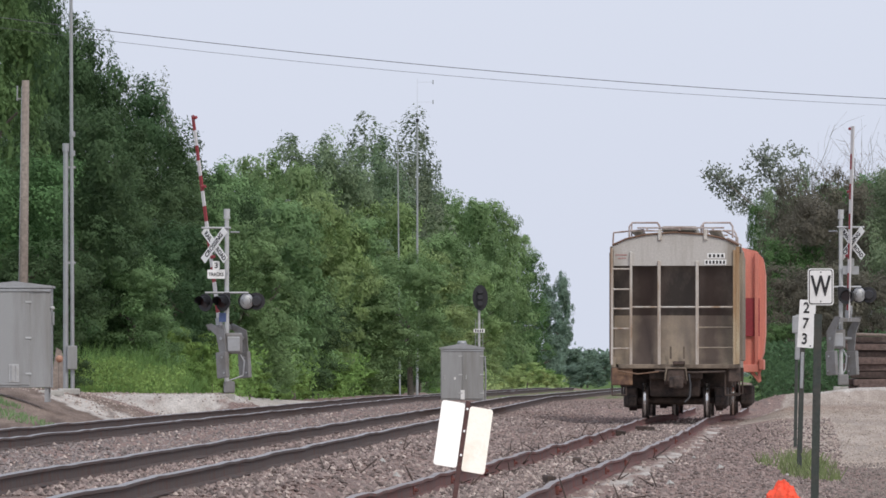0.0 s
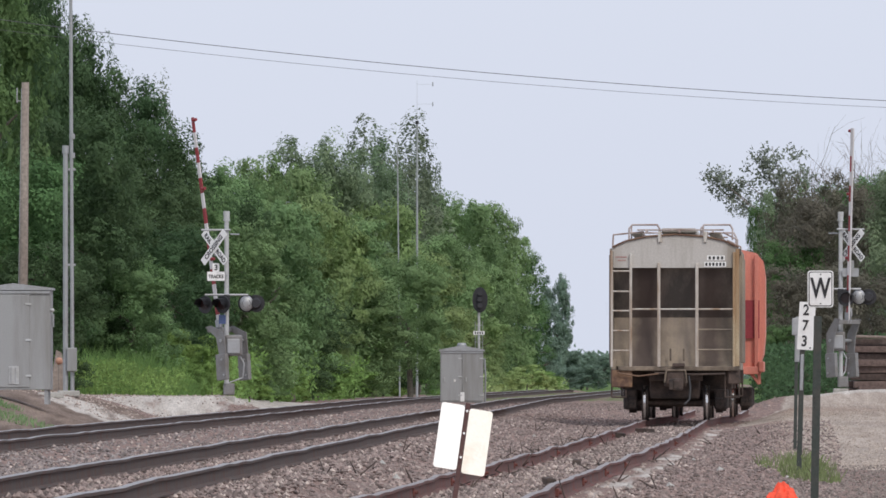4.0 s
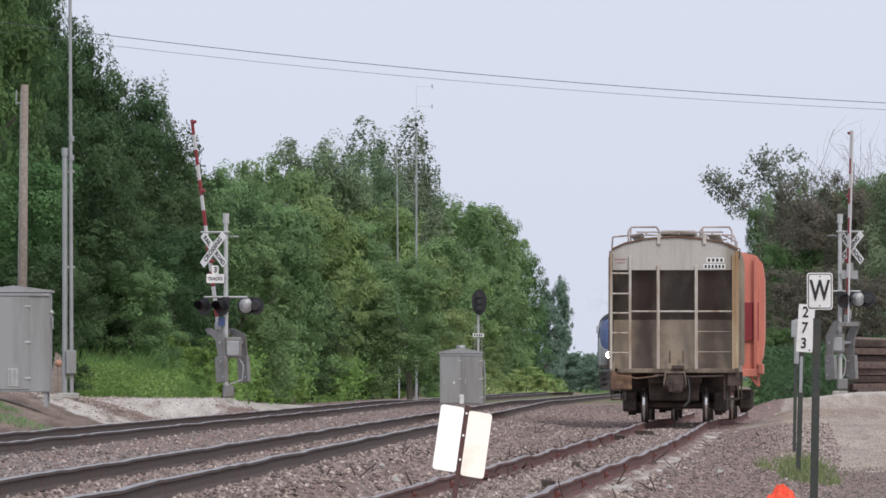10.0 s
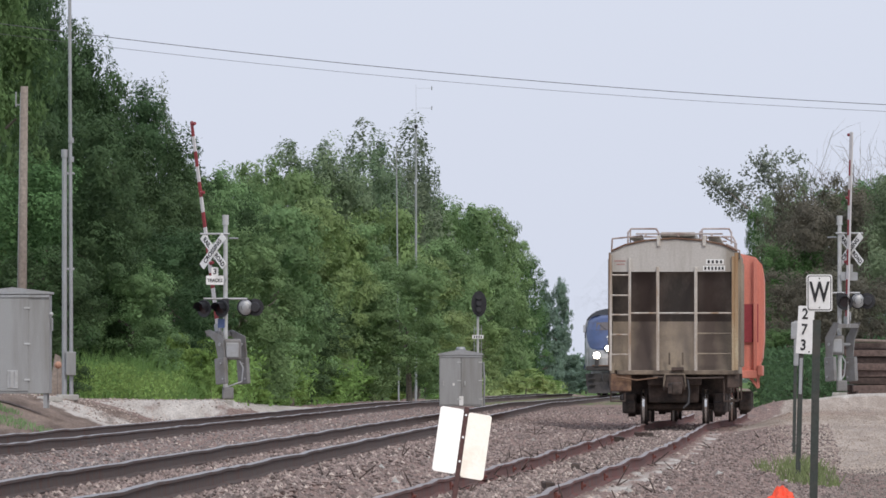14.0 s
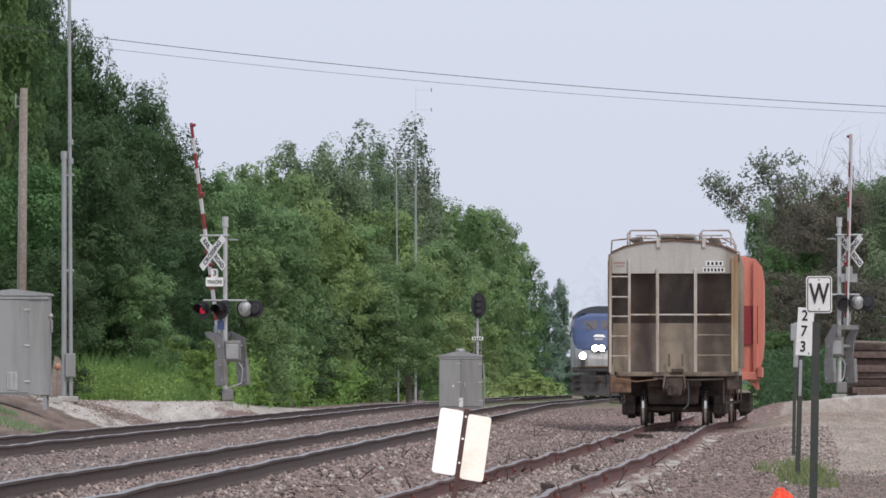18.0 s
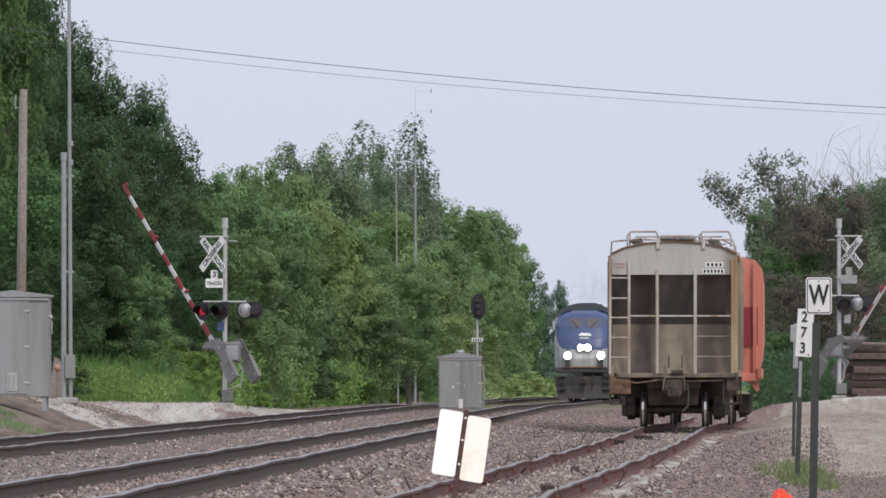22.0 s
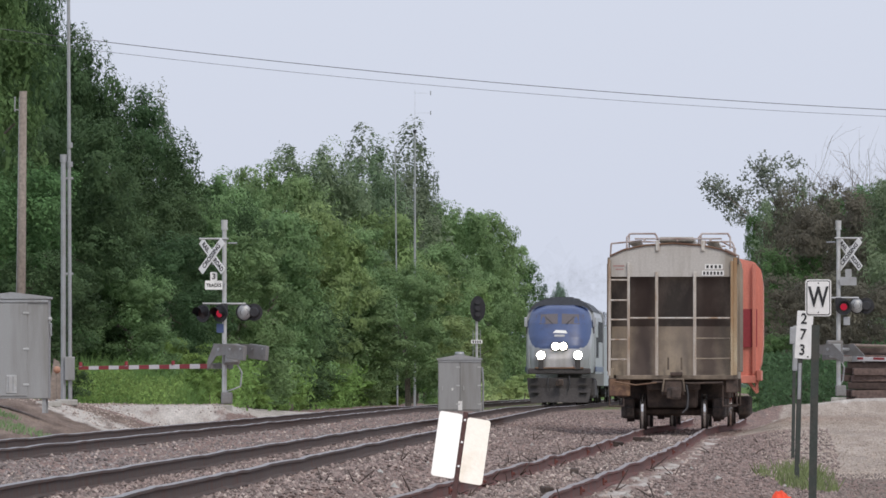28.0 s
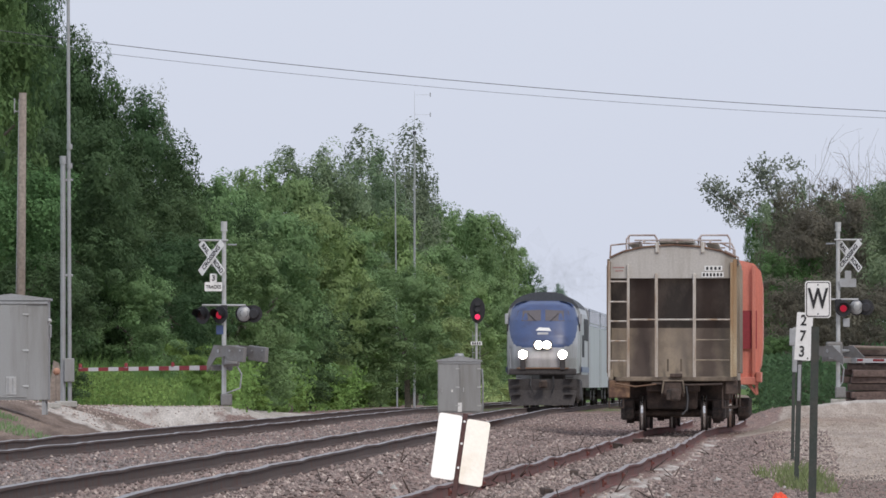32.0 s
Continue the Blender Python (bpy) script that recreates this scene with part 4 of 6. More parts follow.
def locomotive():
    e = thing("locomotive", pose(14, 810, 0.1), "blue-nosed silver passenger locomotive with lit headlights", "locomotive")
    L = 20.5
    hood = body_profile(3.0, 4.58, 1.25, 3.45, 2.3)
    part("body", loft(bmesh.new(), [[(x, y, z) for x, z in hood] for y in (2.9, L)]), M_LOCO_SILVER, e)
    roof = [(x * 1.008, z + 0.015) for x, z in hood if z > 3.75]
    part("roof", prism(bmesh.new(), roof, 2.84, L - 0.1), M_LOCO_DARK, e, "sooty dark roof")
    cab = part("cab", cab_shell(), M_LOCO_BLUE, e, "rounded cab with blue shield front and silver sides")
    cab.data.materials.append(M_LOCO_SILVER)
    for side in (-1, 1):
        part("windshield", on_nose([(side * 0.09, 3.42), (side * 1.10, 3.40), (side * 1.02, 3.82), (side * 0.09, 3.86)], 0.012, 0.04), M_CAB_GLASS, e, "brown tinted windshield")
        part("wiper", rod(bmesh.new(), (side * 0.3, nose_y(0.3, 3.42) - 0.03, 3.42), (side * 0.62, nose_y(0.62, 3.72) - 0.03, 3.72), 0.012, seg=6), M_BLACK, e)
        part("mirror", box(bmesh.new(), (side * 1.49, 1.9, 3.5), (0.14, 0.08, 0.42), 0.02), M_LOCO_SILVER, e)
        part("side_window", box(bmesh.new(), (side * 1.46, 2.4, 3.3), (0.06, 0.75, 0.6), 0.02), M_CAB_GLASS, e)
        hou = part("ditch_light", rod(bmesh.new(), (side * 0.80, 0.20, 2.05), (side * 0.80, 0.55, 2.05), 0.19, seg=18), M_LOCO_DARK, e)
        part("lens", rod(bmesh.new(), (side * 0.80, 0.165, 2.05), (side * 0.80, 0.205, 2.05), 0.175, seg=18), M_HEADLAMP, hou, "glowing lens")
        part("ditch_light_post", box(bmesh.new(), (side * 0.80, 0.30, 1.66), (0.22, 0.26, 0.46), 0.03), M_LOCO_UNDER, e)
        part("handrail", pipe(bmesh.new(), [(side * 1.3, 0.62, 1.5), (side * 1.34, 0.62, 2.3)], 0.02), M_LOCO_SILVER, e)
    hou = part("headlight", box(bmesh.new(), (0.0, 0.34, 2.44), (0.76, 0.26, 0.38), 0.08), M_LOCO_DARK, e)
    for x in (-0.17, 0.17):
        part("lens", rod(bmesh.new(), (x, 0.18, 2.44), (x, 0.22, 2.44), 0.155, seg=18), M_HEADLAMP, hou, "glowing lens")
    part("emblem", on_nose([(-0.30, 3.02), (0.34, 3.00), (0.26, 3.13), (-0.16, 3.15)], 0.02, 0.03), M_WHITE, e, "pale emblem shape")
    part("number_board", on_nose([(-0.22, 2.86), (0.22, 2.86), (0.22, 2.95), (-0.22, 2.95)], 0.015, 0.02), M_LOCO_SILVER, e)
    part("buffer_beam", box(bmesh.new(), (0, 0.42, 1.36), (2.72, 0.36, 0.26), 0.06), M_LOCO_UNDER, e)
    part("sill_plate", box(bmesh.new(), (0, 0.235, 1.50), (2.1, 0.1, 0.07), 0.02), M_HOP_RUST, e, "faded pinkish sill edge")
    plow = loft(bmesh.new(), [[(x, 0.0 + abs(x) * 0.14, 0.14) for x in (-1.25, -0.6, 0, 0.6, 1.25)] + [(1.25, 0.55, 0.14), (-1.25, 0.55, 0.14)],
                              [(x, 0.22 + abs(x) * 0.10, 0.75) for x in (-1.38, -0.7, 0, 0.7, 1.38)] + [(1.38, 0.55, 0.75), (-1.38, 0.55, 0.75)],
                              [(x, 0.20 + abs(x) * 0.10, 1.2) for x in (-1.40, -0.7, 0, 0.7, 1.40)] + [(1.40, 0.55, 1.2), (-1.40, 0.55, 1.2)]])
    part("snow_plow", plow, M_LOCO_UNDER, e)
    coupler(e, 0.25, 1)
    for x in (-1.05, 1.05):
        for z in (0.45, 0.8, 1.12):
            part("step", box(bmesh.new(), (x, 0.14, z), (0.35, 0.2, 0.03)), M_LOCO_UNDER, e)
    for x in (-0.45, 0.42):
        part("brake_hose", pipe(bmesh.new(), [(x, 0.15, 1.15), (x * 1.1, 0.02, 0.8), (x * 0.9, 0.0, 0.5)], 0.03), M_BLACK, e)
    for side in (-1, 1):
        part("fuel_tank", box(bmesh.new(), (side * 0.75, L / 2, 0.75), (1.3, 5.0, 0.9), 0.15), M_LOCO_UNDER, e)
        part("sill_stripe", box(bmesh.new(), (side * 1.53, L / 2 + 1.2, 1.45), (0.03, L - 3, 0.22)), M_LOCO_BLUE, e)
        for k in range(9):
            part("grille", box(bmesh.new(), (side * 1.53, 5 + k * 1.7, 3.1 if k > 2 else 2.4), (0.035, 0.55 if k % 2 else 0.2, 0.9), 0.01), M_LOCO_DARK, e)
        for y in (4.2, L - 4.2):
            bm = prism(bmesh.new(), [(-2.0, 0.5), (-1.6, 0.85), (1.6, 0.85), (2.0, 0.5), (1.4, 0.3), (-1.4, 0.3)], -0.1, 0.1)
            part("side_frame", bm, M_LOCO_UNDER, e, at=Matrix.Translation((side * 1.1, y, 0)) @ pose(0, 0, 0, 0, 0, 90))
    for y in (2.8, 5.6, L - 5.6, L - 2.8):
        wheelset(e, y, 0.51)
    part("exhaust_stack", box(bmesh.new(), (0, 11, 4.60), (0.8, 1.2, 0.10), 0.03), M_LOCO_DARK, e)
    for y in (14, 16.5, 18.5):
        part("roof_fan", rod(bmesh.new(), (0, y, 4.55), (0, y, 4.62), 0.56, 0.54, 20), M_LOCO_DARK, e)
    for ob in e.children:                # the body rides high on its springs
        if not ob.name.startswith(("axle", "side_frame", "snow_plow", "fuel_tank")):
            ob.matrix_basis = Matrix.Translation((0, 0, 0.13)) @ ob.matrix_basis
    return e


def coach(tall, label):
    e = thing("passenger_coach", pose(15, 900, 0.1), label, "railway coach", "passenger coaches")
    L = 25.6
    prof = body_profile(3.08, tall, 0.85, tall - 0.55, 2.4)
    part("body", loft(bmesh.new(), [[(x, y, z) for x, z in prof] for y in (0, L)]), M_COACH, e)
    part("roof", prism(bmesh.new(), [(x * 1.003, z + 0.01) for x, z in prof if z > tall - 0.5], 0.1, L - 0.1), M_LOCO_SILVER, e)
    for side in (-1, 1):
        part("window_band", box(bmesh.new(), (side * 1.535, L / 2, tall * 0.86), (0.03, L - 1.0, 0.72)), M_COACH_BAND, e)
        for k in range(11):
            part("window", box(bmesh.new(), (side * 1.548, 2.4 + k * 2.1, tall * 0.86), (0.02, 1.5, 0.5), 0.02), M_CAB_GLASS, e)
        part("door", box(bmesh.new(), (side * 1.54, 1.2, 2.0), (0.03, 0.9, 2.0), 0.02), M_LOCO_SILVER, e)
        for y in (3.2, L - 3.2):
            bm = prism(bmesh.new(), [(-1.7, 0.45), (-1.3, 0.72), (1.3, 0.72), (1.7, 0.45), (1.2, 0.3), (-1.2, 0.3)], -0.1, 0.1)
            part("side_frame", bm, M_LOCO_UNDER, e, at=Matrix.Translation((side * 1.1, y, 0)) @ pose(0, 0, 0, 0, 0, 90))
    part("diaphragm", box(bmesh.new(), (0, -0.2, 2.2), (1.1, 0.5, 2.4), 0.1), M_LOCO_UNDER, e)
    for y in (2.1, 4.3, L - 4.3, L - 2.1):
        wheelset(e, y, 0.46)
    return e


LOCO = locomotive()
COACHES = [coach(4.45, "silver baggage coach behind the locomotive"), coach(4.45, "silver passenger coach with dark window band"),
           coach(4.45, "silver passenger coach with dark window band"), coach(4.45, "silver passenger coach with dark window band")]

# ---------------------------------------------------------------- crossing signals
def lamp_unit(parent, x, y, z, face, lens, label, turn=0.0):
    """A flasher: black round background, deep hood, lens. face -1 looks along -y."""
    back = part("lamp_background", rod(bmesh.new(), (0, 0, 0), (0, face * 0.025, 0), 0.25, seg=26), M_BLACK, parent, label, at=pose(x, y, z, 0, 0, turn))
    part("lamp_body", rod(bmesh.new(), (0, -face * 0.2, 0), (0, 0, 0), 0.12, 0.17, 18), M_BLACK, back)
    bm = bmesh.new()
    n = 16
    pts = []
    for k in range(n + 1):
        a = radians(-25 + 230 * k / n)
        pts.append((math.cos(a) * 0.175, math.sin(a) * 0.175))
    outer = [bm.verts.new((px, 0, pz)) for px, pz in pts]
    rim = [bm.verts.new((px * 1.02, face * (0.30 if pz > 0 else 0.16), pz * 1.02)) for px, pz in pts]
    for k in range(n):
        bm.faces.new((outer[k], outer[k + 1], rim[k + 1], rim[k]))
    r = bmesh.ops.solidify(bm, geom=bm.faces[:], thickness=0.012)
    part("hood", bm, M_BLACK, back)
    part("lens", rod(bmesh.new(), (0, face * 0.026, 0), (0, face * 0.04, 0), 0.15, seg=20), lens, back)
    return back


def crossbuck(parent, at):
    e = part("crossbuck", box(bmesh.new(), (0, 0.03, 0), (0.08, 0.03, 0.5), 0.01), M_GALV, parent, at=at)
    for ang, words, off in ((45, ("RAIL", "ROAD"), 0.0), (-45, ("CROSSING",), -0.02)):
        bm = prism(bmesh.new(), rounded(1.24, 0.225, 0.02, 2), -0.008 + off, 0.008 + off)
        blade = part("blade", bm, M_WHITE, e, at=pose(0, 0, 0, 0, ang, 0))
        if len(words) == 2:
            letters(words[0], 0.19, blade, pose(-0.35, off - 0.012, 0), M_LETTER, stretch=0.86)
            letters(words[1], 0.19, blade, pose(0.36, off - 0.012, 0), M_LETTER, stretch=0.86)
        else:
            letters(words[0], 0.19, blade, pose(0, off - 0.012, 0), M_LETTER, stretch=1.0)
    return e


def crossing_signal(m, mirror, label, lift, lamp_z):
    """Mast, crossbuck, flashers and gate mechanism. mirror 1: the arm lowers to -x."""
    e = thing("crossing_signal", m, label, "crossing signal", "crossing signals")
    part("foundation", box(bmesh.new(), (0, 0, -0.03), (0.45, 0.45, 0.20), 0.03), M_CONCRETE, e)
    part("junction_base", box(bmesh.new(), (0.07, 0, 0.27), (0.32, 0.30, 0.34), 0.04), M_WEIGHT, e)
    part("mast", rod(bmesh.new(), (0, 0, 0.1), (0, 0, 5.08 + lift), 0.068, 0.062, 16), M_MAST, e)
    bm = rod(bmesh.new(), (0, 0, 4.98 + lift), (0, 0, 5.02 + lift), 0.1, seg=14)
    rod(bm, (0, 0, 5.02 + lift), (0, 0, 5.26 + lift), 0.085, 0.095, 14)
    part("bell", bm, M_MAST, e)
    side = -mirror
    part("sign_bracket", pipe(bmesh.new(), [(side * 0.72, -0.1, 4.72 + lift), (-side * 0.12, -0.1, 4.72 + lift)], 0.028), M_GALV, e)
    part("sign_bracket", pipe(bmesh.new(), [(-side * 0.1, 0.1, 4.6 + lift), (-side * 0.34, 0.5, 4.6 + lift)], 0.022), M_GALV, e)
    crossbuck(e, pose(side * 0.345, -0.16, 4.225 + lift, 0, 0, -43))
    pl = part("tracks_plate", prism(bmesh.new(), rounded(0.50, 0.26, 0.03, 3), -0.17, -0.155), M_WHITE, e, at=pose(side * 0.30, 0, 3.40 + lift))
    top = part("number_plate", prism(bmesh.new(), rounded(0.20, 0.24, 0.03, 3), -0.17, -0.155), M_WHITE, e, at=pose(side * 0.30, 0, 3.65 + lift))
    if mirror > 0:
        letters("TRACKS", 0.135, pl, pose(0, -0.176, -0.01), M_LETTER, stretch=0.85)
        letters("3", 0.22, top, pose(0, -0.176, -0.01), M_LETTER)
    else:
        for q in (pl, top):
            q.data.materials[0] = M_GALV
            tagged(q, "bare grey back of a plate")
    part("plate_strap", box(bmesh.new(), (side * 0.12, -0.1, 3.42 + lift), (0.3, 0.03, 0.05)), M_GALV, e)
    # flashers: one pair facing the camera side, one pair turned away
    part("lamp_arm", pipe(bmesh.new(), [(-0.62, -0.12, lamp_z + 0.28), (0.62, -0.12, lamp_z + 0.28)], 0.03), M_GALV, e)
    part("lamp_box", box(bmesh.new(), (0, -0.12, lamp_z + 0.16), (0.2, 0.22, 0.26), 0.03), M_BLACK, e)
    return e


def counterweight_gate(m, label, length, bands, drop, mount, spread, inset=False):
    """The moving gate about its pivot: the arm lies along -x when lowered, hung by a crossbar between two bent side plates that carry the weights."""
    g = thing("gate_arm", m, label, "gate arm", "crossing gates")
    step = length / bands
    if inset:
        part("boom", box(bmesh.new(), (-mount - length / 2, 0, -drop), (length, 0.05, 0.13), 0.012), M_WHITE_BAND, g, "grey white arm")
    for k in range(bands):
        if inset:
            if k % 2 == 0 and k < bands - 1:
                part("band", box(bmesh.new(), (-mount - (k + 0.6) * step, 0, -drop + 0.018), (step * 1.06, 0.056, 0.075), 0.006), M_RED_BAND, g, "dark red stripe")
            continue
        red = (bands - 1 - k) % 2 == 0
        h = 0.14 - 0.045 * k / bands
        part("band", box(bmesh.new(), (-mount - (k + 0.5) * step, 0, -drop), (step, 0.045, h), 0.008), M_RED_BAND if red else M_WHITE_BAND, g, "red band" if red else "white band")
    for f in (0.33, 0.66, 0.985):
        x = -mount - f * length
        lamp = part("gate_lamp", rod(bmesh.new(), (x, -0.02, 0.05 - drop), (x, -0.02, 0.17 - drop), 0.055, 0.045, 12), M_RED_BAND, g, "small red gate lamp")
        part("lamp_clip", box(bmesh.new(), (x, -0.02, 0.045 - drop), (0.1, 0.06, 0.03)), M_GALV, lamp)
    bar = part("crossbar", box(bmesh.new(), (-mount, 0, -drop), (0.13, 2 * spread, 0.15), 0.015), M_WEIGHT, g)
    for yy in (-0.06, 0.06):
        part("clamp_cheek", box(bmesh.new(), (-mount - 0.12, yy, -drop), (0.34, 0.02, 0.16), 0.006), M_GALV, bar)
    part("shaft", rod(bmesh.new(), (0, -spread - 0.03, 0), (0, spread + 0.03, 0), 0.05, seg=12), M_GALV, g)
    for yy in (-spread, spread):
        plate = part("side_plate", prism(bmesh.new(), [(-mount - 0.1, -drop + 0.12), (-0.2, 0.17), (0.42, 0.13), (0.42, -0.15), (-0.12, -0.19), (-mount - 0.1, -drop - 0.12)], yy - 0.015, yy + 0.015), M_WEIGHT, g)
        part("counterweight", box(bmesh.new(), (0.76, yy, -0.01), (0.74, 0.13, 0.42), 0.02), M_WEIGHT, plate, at=pose(0, 0, 0, 0, 6, 0))
        for x in (0.55, 1.0):
            part("weight_bolt", rod(bmesh.new(), (x, yy - 0.09, 0), (x, yy + 0.09, 0), 0.03, seg=8), M_GALV, plate)
    return g


def gate_machine(parent, x):
    bm = box(bmesh.new(), (x, 0, 1.52), (0.50, 0.46, 0.60), 0.06)
    part("gate_machine", bm, M_WEIGHT, parent, "grey gate motor case")
    part("machine_door", box(bmesh.new(), (x, -0.24, 1.5), (0.36, 0.03, 0.42), 0.02), M_GALV, parent)
    part("cable_conduit", pipe(bmesh.new(), [(x + 0.1, 0.05, 1.35), (x + 0.3, 0.05, 1.0), (x + 0.26, 0.05, 0.6), (0.05, 0, 0.45)], 0.022), M_GALV, parent)


LAMP_TURN = -38.0
LAMPS_L, LAMPS_R = [(-0.60, -0.2), (-0.10, -0.26)], [(-0.55, -0.2), (0.15, -0.26)]
LEFT_AT = Vector((-6.16, 322.0, ground_z(-6.16, 322.0)))
RIGHT_AT = Vector((12.2, 346.5, ground_z(12.2, 346.5) + 0.05))
sig_l = crossing_signal(Matrix.Translation(LEFT_AT), 1, "silver crossing signal mast with crossbuck and red flashers", 0.09, 2.68)
sig_r = crossing_signal(Matrix.Translation(RIGHT_AT), -1, "silver crossing signal mast with crossbuck beside stacked timber", 0.23, 2.84)
gate_machine(sig_l, 0.20)
gate_machine(sig_r, -0.12)
for s in (sig_l, sig_r):
    s_left = s is sig_l
    for x, y in (LAMPS_L if s_left else LAMPS_R):
        lamp_unit(s, x, y, 2.68 if s_left else 2.84, -1, M_DARK_RED_LENS, "black hooded flasher lamp", LAMP_TURN if s_left else 0.0)
    for x in ((0.57, 0.84) if s_left else (0.56, 0.85)):
        b = lamp_unit(s, x, 0.05, 2.72 if s_left else 2.88, 1, M_DARK_RED_LENS, "flasher lamp turned away")
        bm = bmesh.new()
        bmesh.ops.create_uvsphere(bm, u_segments=20, v_segments=12, radius=0.2, matrix=Matrix.Translation((0, -0.1, 0)) @ Matrix.Diagonal((1, 0.6, 1.1, 1)))
        if x in (0.57, 0.56):
            part("lamp_back", smooth(bm), M_GALV, b, "silver rounded lamp back")
        else:
            bm.free()
    part("blue_tag", box(bmesh.new(), ((-0.12 if s_left else 0.25), -0.1, 2.26 if s_left else 2.41), (0.2, 0.02, 0.26), 0.01), M_LOCO_BLUE if s_left else M_GALV, s, "small blue notice plate" if s_left else "small grey plate")

GATE_L_BASE = Matrix.Translation(LEFT_AT + Vector((0.16, 0.1, 1.66))) @ pose(0, 0, 0, 0, 0, -47.5)
GATE_R_BASE = Matrix.Translation(RIGHT_AT + Vector((0.0, 0.0, 1.54))) @ pose(0, 0, 0, 0, 0, 133)
GATE_L = counterweight_gate(GATE_L_BASE, "red and white banded crossing gate arm with counterweights", 6.20, 14, 0.47, 0.40, 0.42)
GATE_R = counterweight_gate(GATE_R_BASE, "red and white banded crossing gate arm beside timber stack", 5.94, 13, 0.29, 0.58, 0.45, True)


def bulb(label, material):
    e = thing("signal_bulb", pose(0, 0, 0), label, "signal lamp", "lit signal lamps")
    part("filament_disc", smooth(rod(bmesh.new(), (0, -0.012, 0), (0, 0.012, 0), 0.105, seg=20)), material, e)
    return e


# ---------------------------------------------------------------- block signal and cabinets
def block_signal(x, y):
    z = ground_z(x, y)
    e = thing("block_signal", pose(x, y, z), "black oval railway signal head on silver mast", "railway signal")
    part("mast", rod(bmesh.new(), (0, 0, 0), (0, 0, 4.0), 0.05, seg=14), M_MAST, e)
    part("base", box(bmesh.new(), (0, 0, 0.2), (0.4, 0.4, 0.4), 0.04), M_CONCRETE, e)
    ov = [(math.cos(a) * 0.30, math.sin(a) * 0.50) for a in (2 * math.pi * k / 28 for k in range(28))]
    head = part("target", prism(bmesh.new(), ov, -0.02, 0.02), M_BLACK, e, "oval black signal target", at=pose(0.04, -0.12, 4.03))
    for k, dz in enumerate((0.24, 0.0, -0.24)):
        bm = bmesh.new()
        rod(bm, (0, -0.22, dz + 0.02), (0, 0.0, dz), 0.10, 0.095, 16)
        part("visor", bm, M_BLACK, head)
    part("rear_case", box(bmesh.new(), (0, 0.14, 0), (0.3, 0.24, 0.7), 0.06), M_BLACK, head)
    pl = part("number_plate", box(bmesh.new(), (0, -0.09, 2.74), (0.44, 0.02, 0.14), 0.005), M_WHITE, e)
    for k in range(4):
        part("marking", box(bmesh.new(), (-0.135 + 0.09 * k, -0.105, 2.74), (0.05, 0.006, 0.09)), M_LETTER, pl)
    bm = bmesh.new()
    for side in (-1, 1):
        rod(bm, (side * 0.14, 0.14, 0.2), (side * 0.14, 0.14, 3.2), 0.015, seg=6)
    for k in range(9):
        rod(bm, (-0.14, 0.14, 0.4 + 0.33 * k), (0.14, 0.14, 0.4 + 0.33 * k), 0.012, seg=6)
    part("ladder", bm, M_GALV, e)
    return e


SIGNAL = block_signal(1.41, 441.0)


def cabinet(x, y, w, d, h, legs, label, doors=1, peak=0.09, turn=0.0, door_w=0.0):
    z = ground_z(x, y)
    e = thing("equipment_cabinet", pose(x, y, z, 0, 0, turn), label, "equipment cabinet", "signal cabinets")
    for sx in (-1, 1):
        for sy in (-1, 1):
            part("leg", box(bmesh.new(), (sx * (w / 2 - 0.1), sy * (d / 2 - 0.1), legs / 2 - 0.03), (0.09, 0.09, legs + 0.06)), M_GALV, e)
    part("case", box(bmesh.new(), (0, 0, legs + h / 2), (w, d, h), 0.015), M_GREY_BOX, e)
    part("roof", prism(bmesh.new(), [(-w / 2 - 0.05, h + legs), (w / 2 + 0.05, h + legs), (w / 2 + 0.05, h + legs + 0.05), (0, h + legs + 0.05 + peak), (-w / 2 - 0.05, h + legs + 0.05)], -d / 2 - 0.06, d / 2 + 0.06), M_GALV, e)
    part("drip_edge", box(bmesh.new(), (0, -d / 2 - 0.03, h + legs - 0.05), (w, 0.03, 0.06)), M_GALV, e)
    for k in range(doors):
        dw = w / doors - 0.06
        cx = -w / 2 + (k + 0.5) * w / doors
        if door_w:
            dw, cx = door_w, -w / 2 + 0.03 + door_w / 2
        door = part("door", box(bmesh.new(), (cx, -d / 2 - 0.012, legs + h / 2 - 0.02), (dw, 0.03, h - 0.16), 0.008), M_GREY_BOX, e)
        for hz in (0.14, 0.5, 0.86):
            part("hinge", box(bmesh.new(), (cx + dw / 2 - 0.03, -d / 2 - 0.035, legs + h * hz), (0.14, 0.02, 0.045), 0.005), M_MAST, door, "bright hinge")
        part("handle", box(bmesh.new(), (cx - dw / 2 + 0.12, -d / 2 - 0.05, legs + h * 0.45), (0.03, 0.05, 0.16), 0.008), M_MAST, door)
    return e


bung = cabinet(-10.03, 265.0, 1.72, 1.6, 2.33, 0.28, "grey steel signal bungalow with hinged door on gravel bank", 1, 0.11, 0.0, 1.2)
part("notice", box(bmesh.new(), (0.0, -0.84, 0.62), (0.24, 0.012, 0.42), 0.004), M_MAST, bung, "white notice with unreadable bars")
bars(bung, -0.85, [(-0.07, 0.62, 0.05, 0.36), (0.04, 0.62, 0.03, 0.36)], M_GALV)
part("corner_lamp", smooth(rod(bmesh.new(), (0.90, -0.82, 2.14), (0.90, -0.72, 2.14), 0.05, seg=12)), M_MAST, bung)
part("vent", box(bmesh.new(), (0.885, 0.2, 1.9), (0.04, 0.4, 0.3), 0.01), M_GALV, bung)
